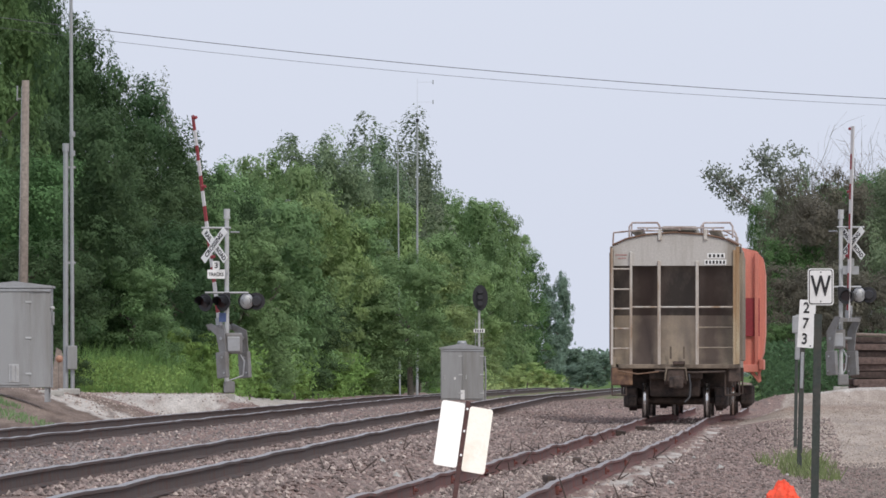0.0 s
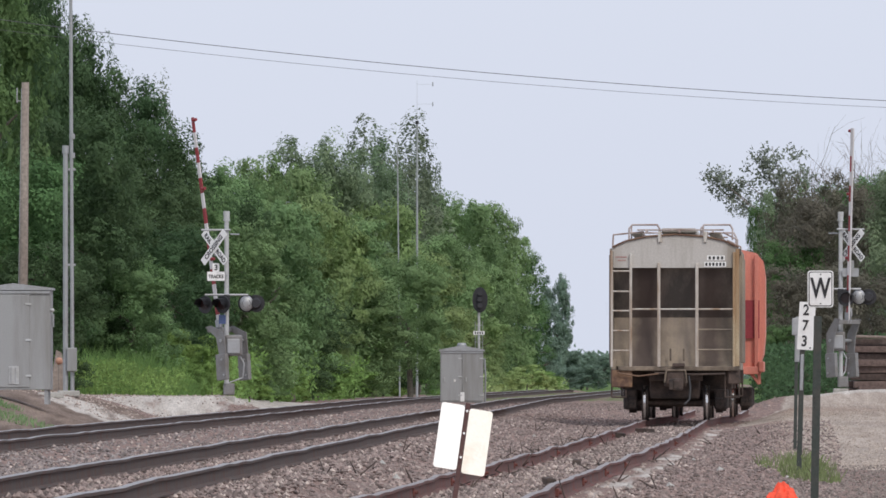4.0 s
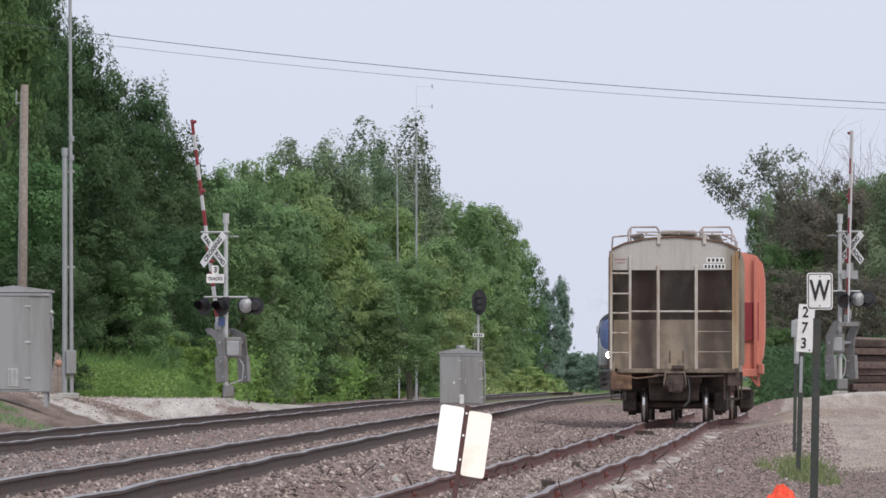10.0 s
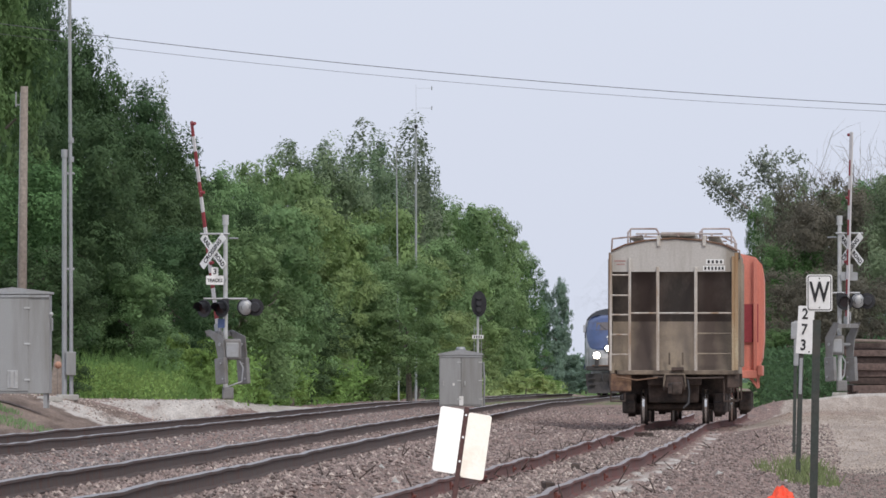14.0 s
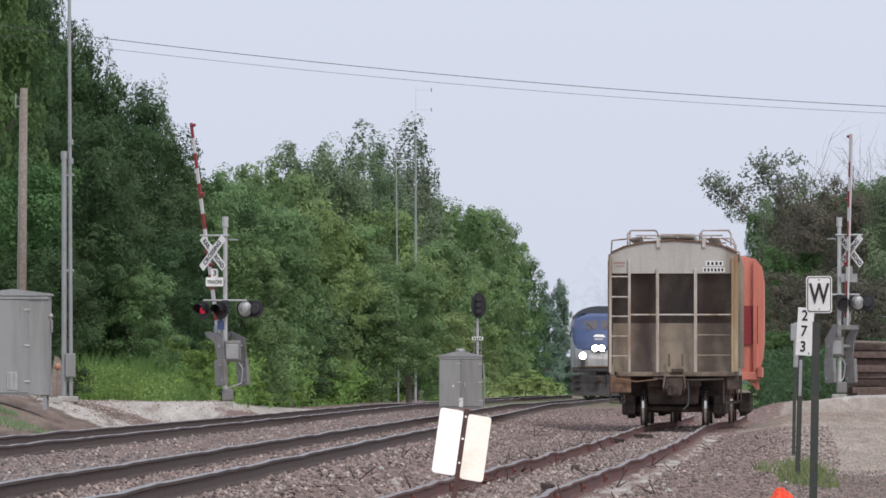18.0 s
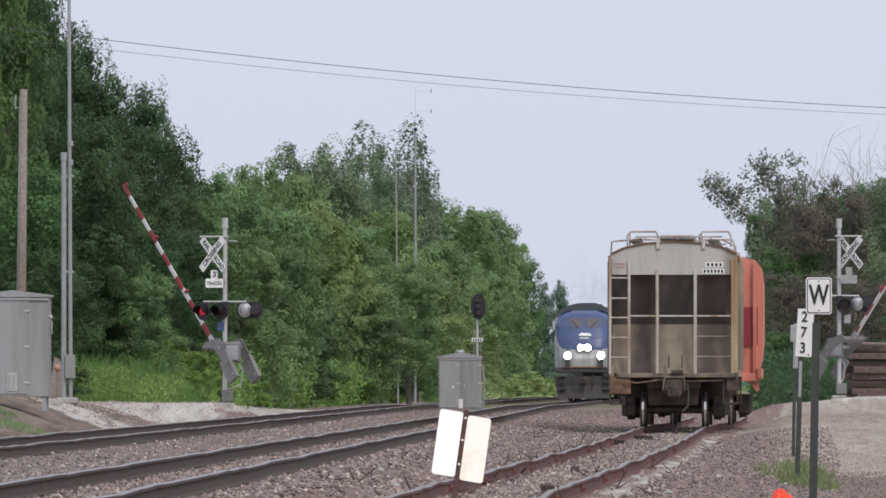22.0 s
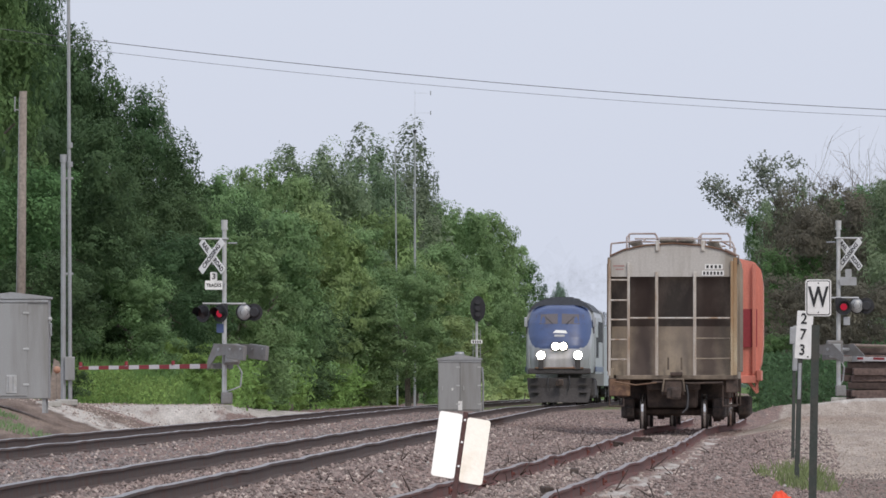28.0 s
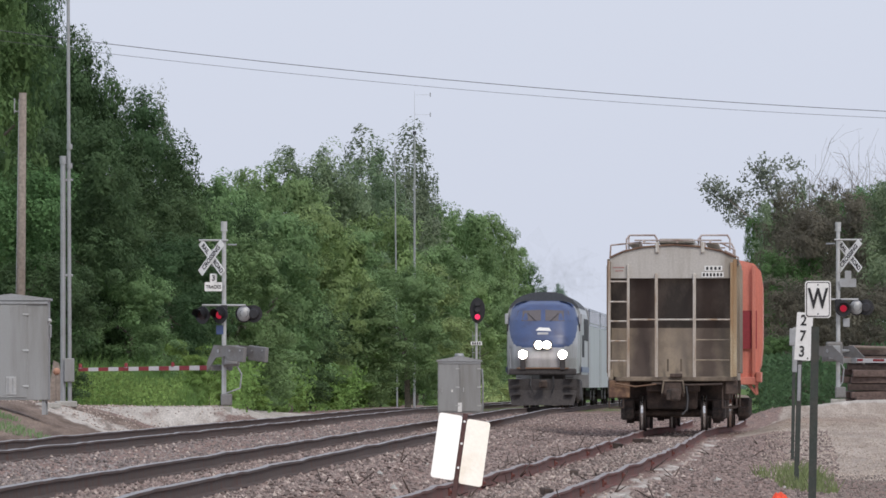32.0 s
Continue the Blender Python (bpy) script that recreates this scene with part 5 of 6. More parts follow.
cab2 = cabinet(0.69, 410.0, 1.56, 0.9, 1.86, 0.1, "grey two-door relay cabinet with ridged lid", 2, 0.16)
part("lid_vent", smooth(rod(bmesh.new(), (0, 0, 2.12), (0, 0, 2.26), 0.2, 0.14, 16)), M_GALV, cab2)
part("warning_label", box(bmesh.new(), (0.02, -0.485, 0.30), (0.15, 0.012, 0.34), 0.004), M_WHITE, cab2)
part("warning_label", box(bmesh.new(), (-0.26, -0.485, 0.9), (0.07, 0.012, 0.09), 0.004), M_WHITE, cab2)
bm = bmesh.new()
pipe(bm, [(0.84, -0.3, 0.0), (0.86, -0.3, 1.1), (0.82, -0.3, 1.7)], 0.035)
part("conduit", bm, M_GALV, cab2)

for x, y, w, h in ((-9.85, 284.0, 0.62, 0.14), (-9.75, 294.5, 0.55, 0.16)):
    pad = thing("concrete_pad", pose(x, y, ground_z(x, y), 0, 0, 4), "low weathered concrete pad set in the gravel bank", "concrete pad", "concrete pads")
    part("slab", box(bmesh.new(), (0, 0, h / 2 - 0.03), (w, 1.1, h), 0.03), M_CONCRETE, pad)
plank = thing("weathered_board", pose(-10.5, 306.0, ground_z(-10.5, 306.0), 0, 8, 20), "weathered tan board leaning behind the bungalow", "board")
part("board", prism(bmesh.new(), [(-0.16, -0.1), (0.2, -0.1), (0.17, 0.75), (0.02, 1.12), (-0.13, 1.18)], -0.03, 0.03), M_WOOD_POLE, plank)
ball = thing("marker_ball", pose(-10.32, 304.0, ground_z(-10.32, 304.0)), "faded orange marker ball on a short stake", "marker")
part("stake", rod(bmesh.new(), (0, 0, -0.1), (0, 0, 0.8), 0.03, seg=8), M_WOOD_POLE, ball)
bm = bmesh.new()
bmesh.ops.create_uvsphere(bm, u_segments=16, v_segments=10, radius=0.10, matrix=Matrix.Translation((0, 0, 0.86)))
part("ball", smooth(bm), M_FADED_BALL, ball)

# ---------------------------------------------------------------- poles and wires
def wood_pole(x, y, h, r, label):
    e = thing("utility_pole", pose(x, y, ground_z(x, y), 0, 0.6, 0), label, "utility pole")
    part("shaft", smooth(rod(bmesh.new(), (0, 0, -0.3), (0, 0, h), r, r * 0.72, 18)), M_WOOD_POLE, e)
    part("ground_wire", rod(bmesh.new(), (-r * 0.9, -0.03, 0), (-r * 0.72, -0.03, h * 0.98), 0.012, seg=6), M_GALV, e)
    part("insulator_pin", rod(bmesh.new(), (-0.22, 0, h - 0.55), (-0.22, 0, h - 0.15), 0.02, seg=8), M_GALV, e)
    part("pin_bracket", rod(bmesh.new(), (-0.22, 0, h - 0.5), (0, 0, h - 0.5), 0.018, seg=6), M_GALV, e)
    return e


wood_pole(-11.28, 303.0, 8.32, 0.14, "weathered wooden utility pole without crossarm")


def radio_pole(x, y):
    e = thing("radio_mast", pose(x, y, ground_z(x, y)), "tall thin galvanised radio mast braced to a post", "radio mast")
    part("mast", rod(bmesh.new(), (0.08, 0, -0.1), (0.02, 0, 13.0), 0.055, 0.04, 12), M_GALV, e)
    part("support_post", rod(bmesh.new(), (-0.10, 0, -0.2), (-0.10, 0, 6.5), 0.07, seg=14), M_GALV, e)
    part("post_cap", rod(bmesh.new(), (-0.10, 0, 6.32), (-0.10, 0, 6.53), 0.09, seg=14), M_GALV, e)
    part("equipment_box", box(bmesh.new(), (0.07, -0.1, 0.92), (0.26, 0.16, 0.62), 0.02), M_GREY_BOX, e)
    for z in (0.9, 3.4, 5.9):
        part("clamp", box(bmesh.new(), (0.0, 0, z), (0.32, 0.05, 0.06), 0.01), M_GALV, e)
    for z in (6.2, 6.7):
        part("coupling", rod(bmesh.new(), (0.07, 0, z), (0.07, 0, z + 0.14), 0.075, seg=12), M_GALV, e)
    return e


radio_pole(-9.78, 296.0)
for x, y, top, w, lab in ((-1.24, 545.0, 13.26, 0.047, "slim grey antenna mast above the trees"), (-2.07, 545.0, 12.39, 0.032, "second slim leaning mast among trees")):
    z = ground_z(x, y)
    e = thing("antenna_mast", pose(x, y, z), lab, "antenna mast")
    h = top - z
    part("mast", rod(bmesh.new(), (0, 0, 0), (0 if w > 0.045 else -0.12, 0, h), w * 1.25, w, 8), M_GALV, e)
    if w > 0.045:
        part("upper_whip", rod(bmesh.new(), (0.0, 0, h), (0.0, 0, h + 1.95), 0.009, 0.006, 6), M_MAST, e)
        part("mast_cap", rod(bmesh.new(), (0, 0, h - 0.15), (0, 0, h + 0.02), 0.085, seg=8), M_BLACK, e)
        for k in (0.82, 1.78):
            part("dipole", rod(bmesh.new(), (0.0, 0, h + k), (0.76, 0, h + k), 0.005, seg=6), M_MAST, e)
            part("dipole_tip", rod(bmesh.new(), (0.76, 0, h + k - 0.1), (0.76, 0, h + k + 0.1), 0.028, seg=6), M_GALV, e)


def wire(a, b, sag, r, label):
    pts = []
    a, b = Vector(a), Vector(b)
    for k in range(41):
        f = k / 40
        p = a.lerp(b, f)
        p.z -= sag * 4 * f * (1 - f)
        pts.append(p)
    cu = bpy.data.curves.new("overhead_wire", 'CURVE')
    cu.dimensions, cu.bevel_depth, cu.bevel_resolution = '3D', r, 2
    sp = cu.splines.new('POLY')
    sp.points.add(len(pts) - 1)
    for q, p in zip(sp.points, pts):
        q.co = (*p, 1)
    cu.materials.append(M_WIRE)
    tagged(new("overhead_wire", cu), label, "wire", "overhead wires")


wire((-22.5, 322.0, 12.61), (34.0, 376.0, 9.78), 1.15, 0.010, "thin dark power line sagging across the sky")
wire((-22.5, 322.4, 12.29), (34.0, 376.4, 9.64), 1.15, 0.006, "thinner power line below the first")


# ---------------------------------------------------------------- lineside signs
def whistle_sign(x, y):
    z = ground_z(x, y)
    e = thing("whistle_sign", pose(x, y, z), "white whistle sign with black W on green post", "railway sign")
    bm = bmesh.new()
    prism(bm, [(-0.042, 0), (-0.042, 2.02), (0.042, 2.02), (0.042, 0)], -0.006, 0.006)
    for s in (-1, 1):
        box(bm, (s * 0.036, 0.018, 1.0), (0.012, 0.036, 2.04))
    part("post", bm, M_POST_GREEN, e, at=pose(-0.045, 0, 0, 0, 1.1, 0))
    zc = 1.16 + (655 - 508) / 166.7 - z
    plate = part("plate", prism(bmesh.new(), rounded(0.275, 0.392, 0.03), -0.022, -0.014), M_WHITE, e, at=pose(0.02, 0, zc))
    ring = prism(bmesh.new(), rounded(0.25, 0.367, 0.024), -0.0265, -0.0225)
    part("border", ring, M_LETTER, plate, "black border")
    part("face", prism(bmesh.new(), rounded(0.233, 0.350, 0.02), -0.031, -0.027), M_WHITE, plate)
    letters("W", 0.30, plate, pose(0, -0.036, 0.0), M_LETTER, stretch=0.66)
    for k in (-0.155, 0.155):
        part("bolt", rod(bmesh.new(), (0, -0.036, k), (0, -0.028, k), 0.008, seg=8), M_LETTER, plate)
    for k in range(3):
        part("post_hole", rod(bmesh.new(), (-0.045 - 0.0, -0.008, 1.05 + 0.05 * k), (-0.045, -0.0055, 1.05 + 0.05 * k), 0.008, seg=8), M_LETTER, e)
    return e


whistle_sign(3.99, 120.0)


def milepost(x, y):
    z = ground_z(x, y)
    e = thing("milepost", pose(x, y, z, 0, 1.6, 0), "white milepost plate numbered 273 on steel post", "railway sign")
    h = 1.16 + (655 - 545) / 128.2 - z
    part("post", box(bmesh.new(), (0, 0, h / 2 - 0.05), (0.07, 0.035, h + 0.1), 0.008), M_POST_GREEN, e)
    part("upper_post", box(bmesh.new(), (0, 0.0, h * 0.62), (0.045, 0.05, 0.5), 0.008), M_GALV, e)
    plate = part("plate", prism(bmesh.new(), rounded(0.225, 0.66, 0.012, 2), -0.045, -0.035), M_WHITE, e, at=pose(0.045, 0, h - 0.22, 0, 2.0, 0))
    for k, ch in enumerate("273"):
        letters(ch, 0.205, plate, pose(-0.015, -0.049, 0.215 - 0.215 * k), M_LETTER, stretch=0.85)
    part("bolt", rod(bmesh.new(), (0.07, -0.052, -0.3), (0.07, -0.044, -0.3), 0.012, seg=8), M_LETTER, plate)
    return e


milepost(4.915, 156.0)


def marker_post(x, y):
    z = ground_z(x, y)
    e = thing("marker_post", pose(x, y, z, 0, 1.0, 0), "thin dark marker post with grey plate", "marker post")
    part("post", box(bmesh.new(), (0, 0, 1.0), (0.06, 0.03, 2.1), 0.006), M_POST_GREEN, e)
    part("plate", box(bmesh.new(), (0.02, -0.025, 1.96), (0.11, 0.015, 0.8), 0.02), M_GALV, e)
    part("plate_strap", box(bmesh.new(), (-0.03, -0.03, 2.18), (0.12, 0.02, 0.3), 0.01), M_GALV, e)
    return e


marker_post(6.2, 199.0)


def double_panel(x, y):
    """Two white plates bolted to a leaning rusty post, tipped a little back."""
    z = ground_z(x, y)
    e = thing("clearance_marker", pose(x, y, z, -20, 9.5, 4), "two bright white plates bolted to leaning rusty post", "railway sign")
    h = 1.240 - (712 - 655) / 174.0 - z
    part("post", box(bmesh.new(), (0, 0, h / 2 - 0.06), (0.05, 0.03, h + 0.14), 0.006), M_POST_RUST, e)
    for x0, dz, sheet in ((-0.146, -0.005, M_PANEL), (0.142, -0.025, M_PANEL_CREAM)):
        part("plate", prism(bmesh.new(), rounded(0.238, 0.70, 0.03), -0.024, -0.016), sheet, e, at=pose(x0, 0, h - 0.37 + dz))
    for k in (0.08, 0.32, 0.58):
        part("bolt", rod(bmesh.new(), (0, -0.026, h - k), (0, -0.015, h - k), 0.012, seg=8), M_WHITE, e)
    return e


double_panel(0.112, 113.5)


def cloth_heap(x, y, w, h, seed):
    """A crumpled bundle of orange safety fabric."""
    rng = np.random.default_rng(seed)
    bm = bmesh.new()
    bmesh.ops.create_icosphere(bm, subdivisions=4, radius=1.0)
    for v in bm.verts:
        c = v.co
        k = 1 + 0.28 * noise.noise(c * 2.3 + Vector((seed, 0, 0))) + 0.13 * noise.noise(c * 6.5)
        top = max(0, c.z)
        v.co = Vector((c.x * w * k * (1 - 0.62 * top), c.y * w * k * (1 - 0.5 * top), (c.z * h if c.z > 0 else c.z * 0.1) * k))
    part("folds", bm, M_ORANGE_CLOTH, thing("fabric_bundle", pose(x, y, ground_z(x, y)), "crumpled bright orange safety fabric on gravel", "fabric", "orange fabric"))


cloth_heap(3.40, 113.0, 0.26, 0.30, 3)
cloth_heap(4.46, 113.0, 0.14, 0.11, 5)


def timber_stack(x, y):
    e = thing("timber_stack", pose(x, y, ground_z(x, y) - 0.04, 0, 0, 6), "stack of weathered old railway ties", "timber stack")
    rng = np.random.default_rng(4)
    for layer in range(9):
        for row in range(2):
            bm = box(bmesh.new(), (0, 0, 0), (2.7, 0.24, 0.20), 0.018)
            part("timber", bm, M_TIMBER, e, at=pose(1.25 + rng.uniform(-0.28, 0.28), row * 0.32 + rng.uniform(-0.07, 0.07), 0.12 + layer * 0.215, rng.uniform(-8, 8), rng.uniform(-1.8, 1.8), rng.uniform(-5, 5)))
    bm = rod(bmesh.new(), (-0.1, -0.35, 2.02), (2.8, -0.35, 1.94), 0.05, 0.04, 8)
    part("pole", bm, M_WOOD_POLE, e)
    return e


timber_stack(12.75, 351.0)


def timber_scrap(x, y, size, turn):
    """A broken black lump of old tie lying in the ballast."""
    e = thing("timber_scrap", pose(x, y, ground_z(x, y), 0, 0, turn), "broken black lump of old tie in the ballast", "debris", "scraps in the ballast")
    bm = box(bmesh.new(), (0, 0, 0.05), (size, size * 1.6, 0.11), 0.02)
    for v in bm.verts:
        v.co += Vector((noise.noise(v.co * 9 + Vector((x, 0, 0))), noise.noise(v.co * 9 + Vector((0, y, 0))), noise.noise(v.co * 7))) * 0.035
    part("lump", bm, M_UNDER, e)


for x, y, size, turn in ((1.25, 132.0, 0.12, 20), (2.55, 205.0, 0.2, 70), (3.55, 228.0, 0.22, 10), (4.4, 246.0, 0.25, 40), (1.9, 160.0, 0.1, 0)):
    timber_scrap(x, y, size, turn)

# ---------------------------------------------------------------- trees
def crown_points(seed, lobes_n, clumps, per, base, point, tall):
    """Leaf places and outward directions for a crown one unit in radius, z from 0 to 1: lobes set round a dome, clumps on the lobes."""
    rng = np.random.default_rng(seed)
    lobes = []
    for k in range(lobes_n):
        z = 1 - (1 - (k + rng.uniform(0.1, 0.9)) / lobes_n) ** 1.35
        reach = (math.sqrt(max(0.05, 1 - ((z - base) / (1.18 - base)) ** 2)) if z > base else 0.78 + 0.22 * z / base) ** point * rng.uniform(0.48, 0.74)
        a = 2.4 * k + rng.uniform(-0.5, 0.5)
        r = rng.uniform(0.26, 0.40) * (0.85 + 0.2 * (1 - z))
        lobes.append((math.cos(a) * reach, math.sin(a) * reach, 0.06 + z * 0.80, r))
    lobes.append((0, 0, 0.45, 0.5))
    lobes = np.array(lobes)
    pick = rng.integers(len(lobes), size=clumps)
    d = rng.normal(size=(clumps, 3))
    d[:, 2] += 0.4
    d /= np.linalg.norm(d, axis=1, keepdims=True)
    reach = lobes[pick, 3:4] * rng.uniform(0.70, 1.0, (clumps, 1))
    c = lobes[pick, :3] + d * reach * np.array([1, 1, tall])
    size = rng.uniform(0.07, 0.19, (clumps, 1, 1))
    per = int(per * 2.2)
    ball = rng.normal(size=(clumps, per, 3))
    ball /= np.linalg.norm(ball, axis=2, keepdims=True)
    pts = c[:, None, :] + ball * rng.uniform(0.55, 1.0, (clumps, per, 1)) * size * np.array([1, 1, tall * 0.75])
    out = ball * 0.5 + d[:, None, :] * 0.75 + np.array([0, 0, 0.1])
    inner = lobes[rng.integers(len(lobes), size=2200)]
    di = rng.normal(size=(2200, 3))
    di /= np.linalg.norm(di, axis=1, keepdims=True)
    ip = inner[:, :3] + di * inner[:, 3:4] * rng.uniform(0.1, 0.62, (2200, 1)) * np.array([1, 1, 0.6])
    return pts.reshape(-1, 3), out.reshape(-1, 3), ip, di, rng


def branches(bm, rng, base, tip, r, depth):
    """A limb that bends and forks."""
    base, tip = Vector(base), Vector(tip)
    mid = base.lerp(tip, 0.5) + Vector(rng.normal(size=3)) * (tip - base).length * 0.08
    rod(bm, base, mid, r, r * 0.78, 6 if depth else 5)
    rod(bm, mid, tip, r * 0.78, r * 0.5, 6 if depth else 5)
    if depth:
        L = (tip - base).length
        for k in range(3):
            p = base.lerp(tip, rng.uniform(0.45, 1.0))
            d = (tip - base).normalized() + Vector(rng.normal(size=3)) * 0.55
            branches(bm, rng, p, p + d.normalized() * L * rng.uniform(0.45, 0.7), r * 0.48, depth - 1)


def tree_kind(name, seed, h, w, leafmat, clumps, per, leaf, low=0.06, category="tree", label="", lobes=15, base=0.4, point=1.0, core=True, depth=2, bark=None, tall=0.42):
    """One tree of height h and crown radius w: trunk, limbs and crown, to be copied."""
    e = thing(name, pose(0, 0, 0), label, category, "trees along the tracks" if category == "tree" else "shrubs by the road")
    pts, out, ip, di, rng = crown_points(seed, lobes, clumps, per, base, point, tall)
    fit, lift = np.array([w, w, h * (1 - low)]), np.array([0, 0, h * low])
    q = leaves(rng, pts * fit + lift, leaf * 0.74, out)
    if core:
        q = np.concatenate([q, leaves(rng, ip * fit + lift, leaf * 1.25, di)])
    c = new("crown", loose_mesh("crown", q, leafmat))
    c.parent = e
    bm = bmesh.new()
    top = Vector((rng.uniform(-0.2, 0.2), rng.uniform(-0.2, 0.2), h * 0.5))
    r = 0.022 * h
    rod(bm, (0, 0, -0.3), top * 0.5, r, r * 0.75, 10)
    rod(bm, top * 0.5, top, r * 0.75, r * 0.45, 8)
    part("trunk", bm, bark or M_BARK, e)
    for k in range(5):
        bm = bmesh.new()
        a = rng.uniform(0, 6.28)
        p = top * rng.uniform(0.4, 1.0)
        branches(bm, rng, p, p + Vector((math.cos(a) * w * 0.42, math.sin(a) * w * 0.42, h * rng.uniform(0.03, 0.1))), r * 0.4, depth - 1)
        part("limb", bm, bark or M_BARK, e)
    return e, h, w


DARK = "tall dark green leafy tree beside the tracks"
MID = "dense green leafy tree in the trackside woods"
LITE = "bright yellow-green young tree in the trackside woods"
KINDS = {
    "dark": [tree_kind("tree", 101 + k, 13.0, 4.6, L_DARK, 270, 56, 0.22, label=DARK, lobes=27) for k in range(3)],
    "fresh": [tree_kind("tree", 151, 13.0, 4.6, L_FRESH, 280, 58, 0.22, label="tall fresh green leafy tree beside the tracks", lobes=24)],
    "mid": [tree_kind("tree", 201 + k, 10.0, 3.8, L_MID, 240, 54, 0.20, label=MID, lobes=23) for k in range(3)],
    "light": [tree_kind("tree", 301 + k, 7.5, 3.2, L_LIGHT, 210, 50, 0.17, label=LITE, lobes=19) for k in range(2)],
    "grey": [tree_kind("tree", 401 + k, 12.0, 3.0, L_GREY, 190, 34, 0.22, label="airy grey-green tree with feathery open crown", lobes=16, low=0.15, core=False, point=1.2, tall=0.75) for k in range(2)],
    "dull": [tree_kind("tree", 501 + k, 9.0, 3.6, L_DULL, 220, 50, 0.17, label="dull brownish green overgrown tree", lobes=20) for k in range(2)],
    "lime": [tree_kind("shrub", 651, 2.6, 1.6, L_LIME, 80, 44, 0.12, label="pale lime green bush beside the far track", category="shrub", low=0.0, depth=1, lobes=9)],
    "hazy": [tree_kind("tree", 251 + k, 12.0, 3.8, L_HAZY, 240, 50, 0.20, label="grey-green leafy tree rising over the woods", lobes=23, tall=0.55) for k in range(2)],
    "far": [tree_kind("tree", 271, 10.0, 3.6, L_FAR, 200, 40, 0.26, label="distant tree along the far line, tinted blue-green for haze", lobes=19)],
    "shrub": [tree_kind("shrub", 601 + k, 2.6, 1.6, L_WEED, 80, 44, 0.12, label="fresh green leafy shrub in the grass", category="shrub", low=0.0, depth=1, lobes=9) for k in range(2)],
}
USED = set()


def plant(kind, k, x, y, top, radius, turn):
    src, h, w = KINDS[kind][k % len(KINDS[kind])]
    z = ground_z(x, y) - 0.05
    m = Matrix.Translation((x, y, z)) @ pose(0, 0, 0, 0, 0, turn)
    size = (radius / w, radius / w, (top - z) * 1.02 / h)
    ob = src if src not in USED else copy_thing(src, m)
    USED.add(src)
    ob.matrix_basis = m
    ob.scale = size
    return ob


LEFT_GROVE = [
    (-15.6, 398, 16.4, 3.0),
    (-13.7, 402, 14.0, 2.2),
    (-14.4, 340, 16.2, 3.5),
    (-14.0, 365, 15.5, 2.7),
    (-13.8, 390, 14.1, 1.9),
    (-12.5, 385, 12.8, 2.4),
    (-11.4, 395, 11.6, 2.8),
    (-10.6, 402, 10.7, 1.5),
    (-12.1, 350, 9.5, 3.1),
    (-9.7, 390, 9.7, 2.5),
    (-9.9, 372, 7.9, 2.8),
    (-8.9, 410, 8.7, 2.6),
    (-11.0, 352, 6.9, 2.6),
    (-12.7, 332, 7.7, 2.7),
    (-8.9, 366, 6.0, 2.4),
    (-8.2, 420, 8.4, 2.4),
    (-11.8, 330, 5.0, 2.1),
    (-9.5, 350, 4.7, 1.9),
]
LINE_GROVE = [
    (-8.5, 468, 9.8, 3.0),
    (-7.2, 508, 11.1, 3.3),
    (-5.8, 552, 12.5, 3.6),
    (-4.6, 591, 12.9, 3.5),
    (-3.0, 636, 14.6, 3.8),
    (-1.4, 664, 13.5, 2.0),
    (-2.6, 646, 11.8, 4.0),
    (0.4, 736, 13.1, 4.1),
    (2.6, 800, 13.5, 4.0),
    (4.3, 860, 11.9, 3.7),
    (6.3, 960, 11.4, 3.5),
    (11.5, 1150, 11.3, 2.1),
    (8.1, 1000, 7.8, 3.2),
    (13.4, 1260, 7.0, 1.3),
    (14.1, 1150, 3.4, 2.0),
    (16.7, 1212, 3.1, 2.2),
    (14.6, 1144, 2.0, 2.1),
    (11.2, 1038, 1.7, 1.8),
]
FRONT_GROVE = [
    (-7.4, 408, 6.8, 2.7),
    (-6.9, 442, 8.3, 3.1),
    (-5.7, 486, 9.1, 3.2),
    (-4.7, 516, 8.4, 3.4),
    (-3.4, 552, 10.0, 3.6),
    (-4.7, 515, 5.7, 3.6),
    (-6.6, 462, 4.7, 3.2),
    (-2.4, 582, 7.4, 4.1),
    (-0.8, 632, 9.1, 3.8),
    (0.5, 672, 7.9, 4.0),
    (2.0, 716, 8.5, 3.2),
    (-1.4, 614, 4.7, 4.0),
    (-3.4, 554, 4.6, 3.6),
    (2.5, 760, 6.3, 1.9),
    (2.3, 708, 4.5, 2.1),
    (-7.2, 419, 3.2, 2.5),
    (1.6, 696, 4.1, 2.8),
    (-1.5, 528, 6.7, 2.7),
]
SHRUBS = [
    (-10.3, 362, 2.4, 1.4),
    (-8.7, 360, 2.6, 1.4),
    (-7.9, 358, 2.1, 0.9),
    (-7.5, 369, 2.4, 0.9),
    (-10.6, 352, 1.8, 1.1),
    (-9.2, 350, 1.8, 1.2),
    (-6.9, 404, 1.3, 1.0),
    (-6.4, 436, 1.5, 1.3),
    (-5.3, 477, 2.2, 1.7),
    (-4.2, 513, 1.5, 1.5),
    (-2.9, 560, 2.7, 2.2),
    (-1.3, 600, 2.2, 1.8),
    (-7.9, 348, 1.4, 0.8),
    (-5.9, 452, 1.3, 0.9),
    (8.3, 886, 1.3, 1.6),
    (7.1, 862, 1.2, 2.6),
]
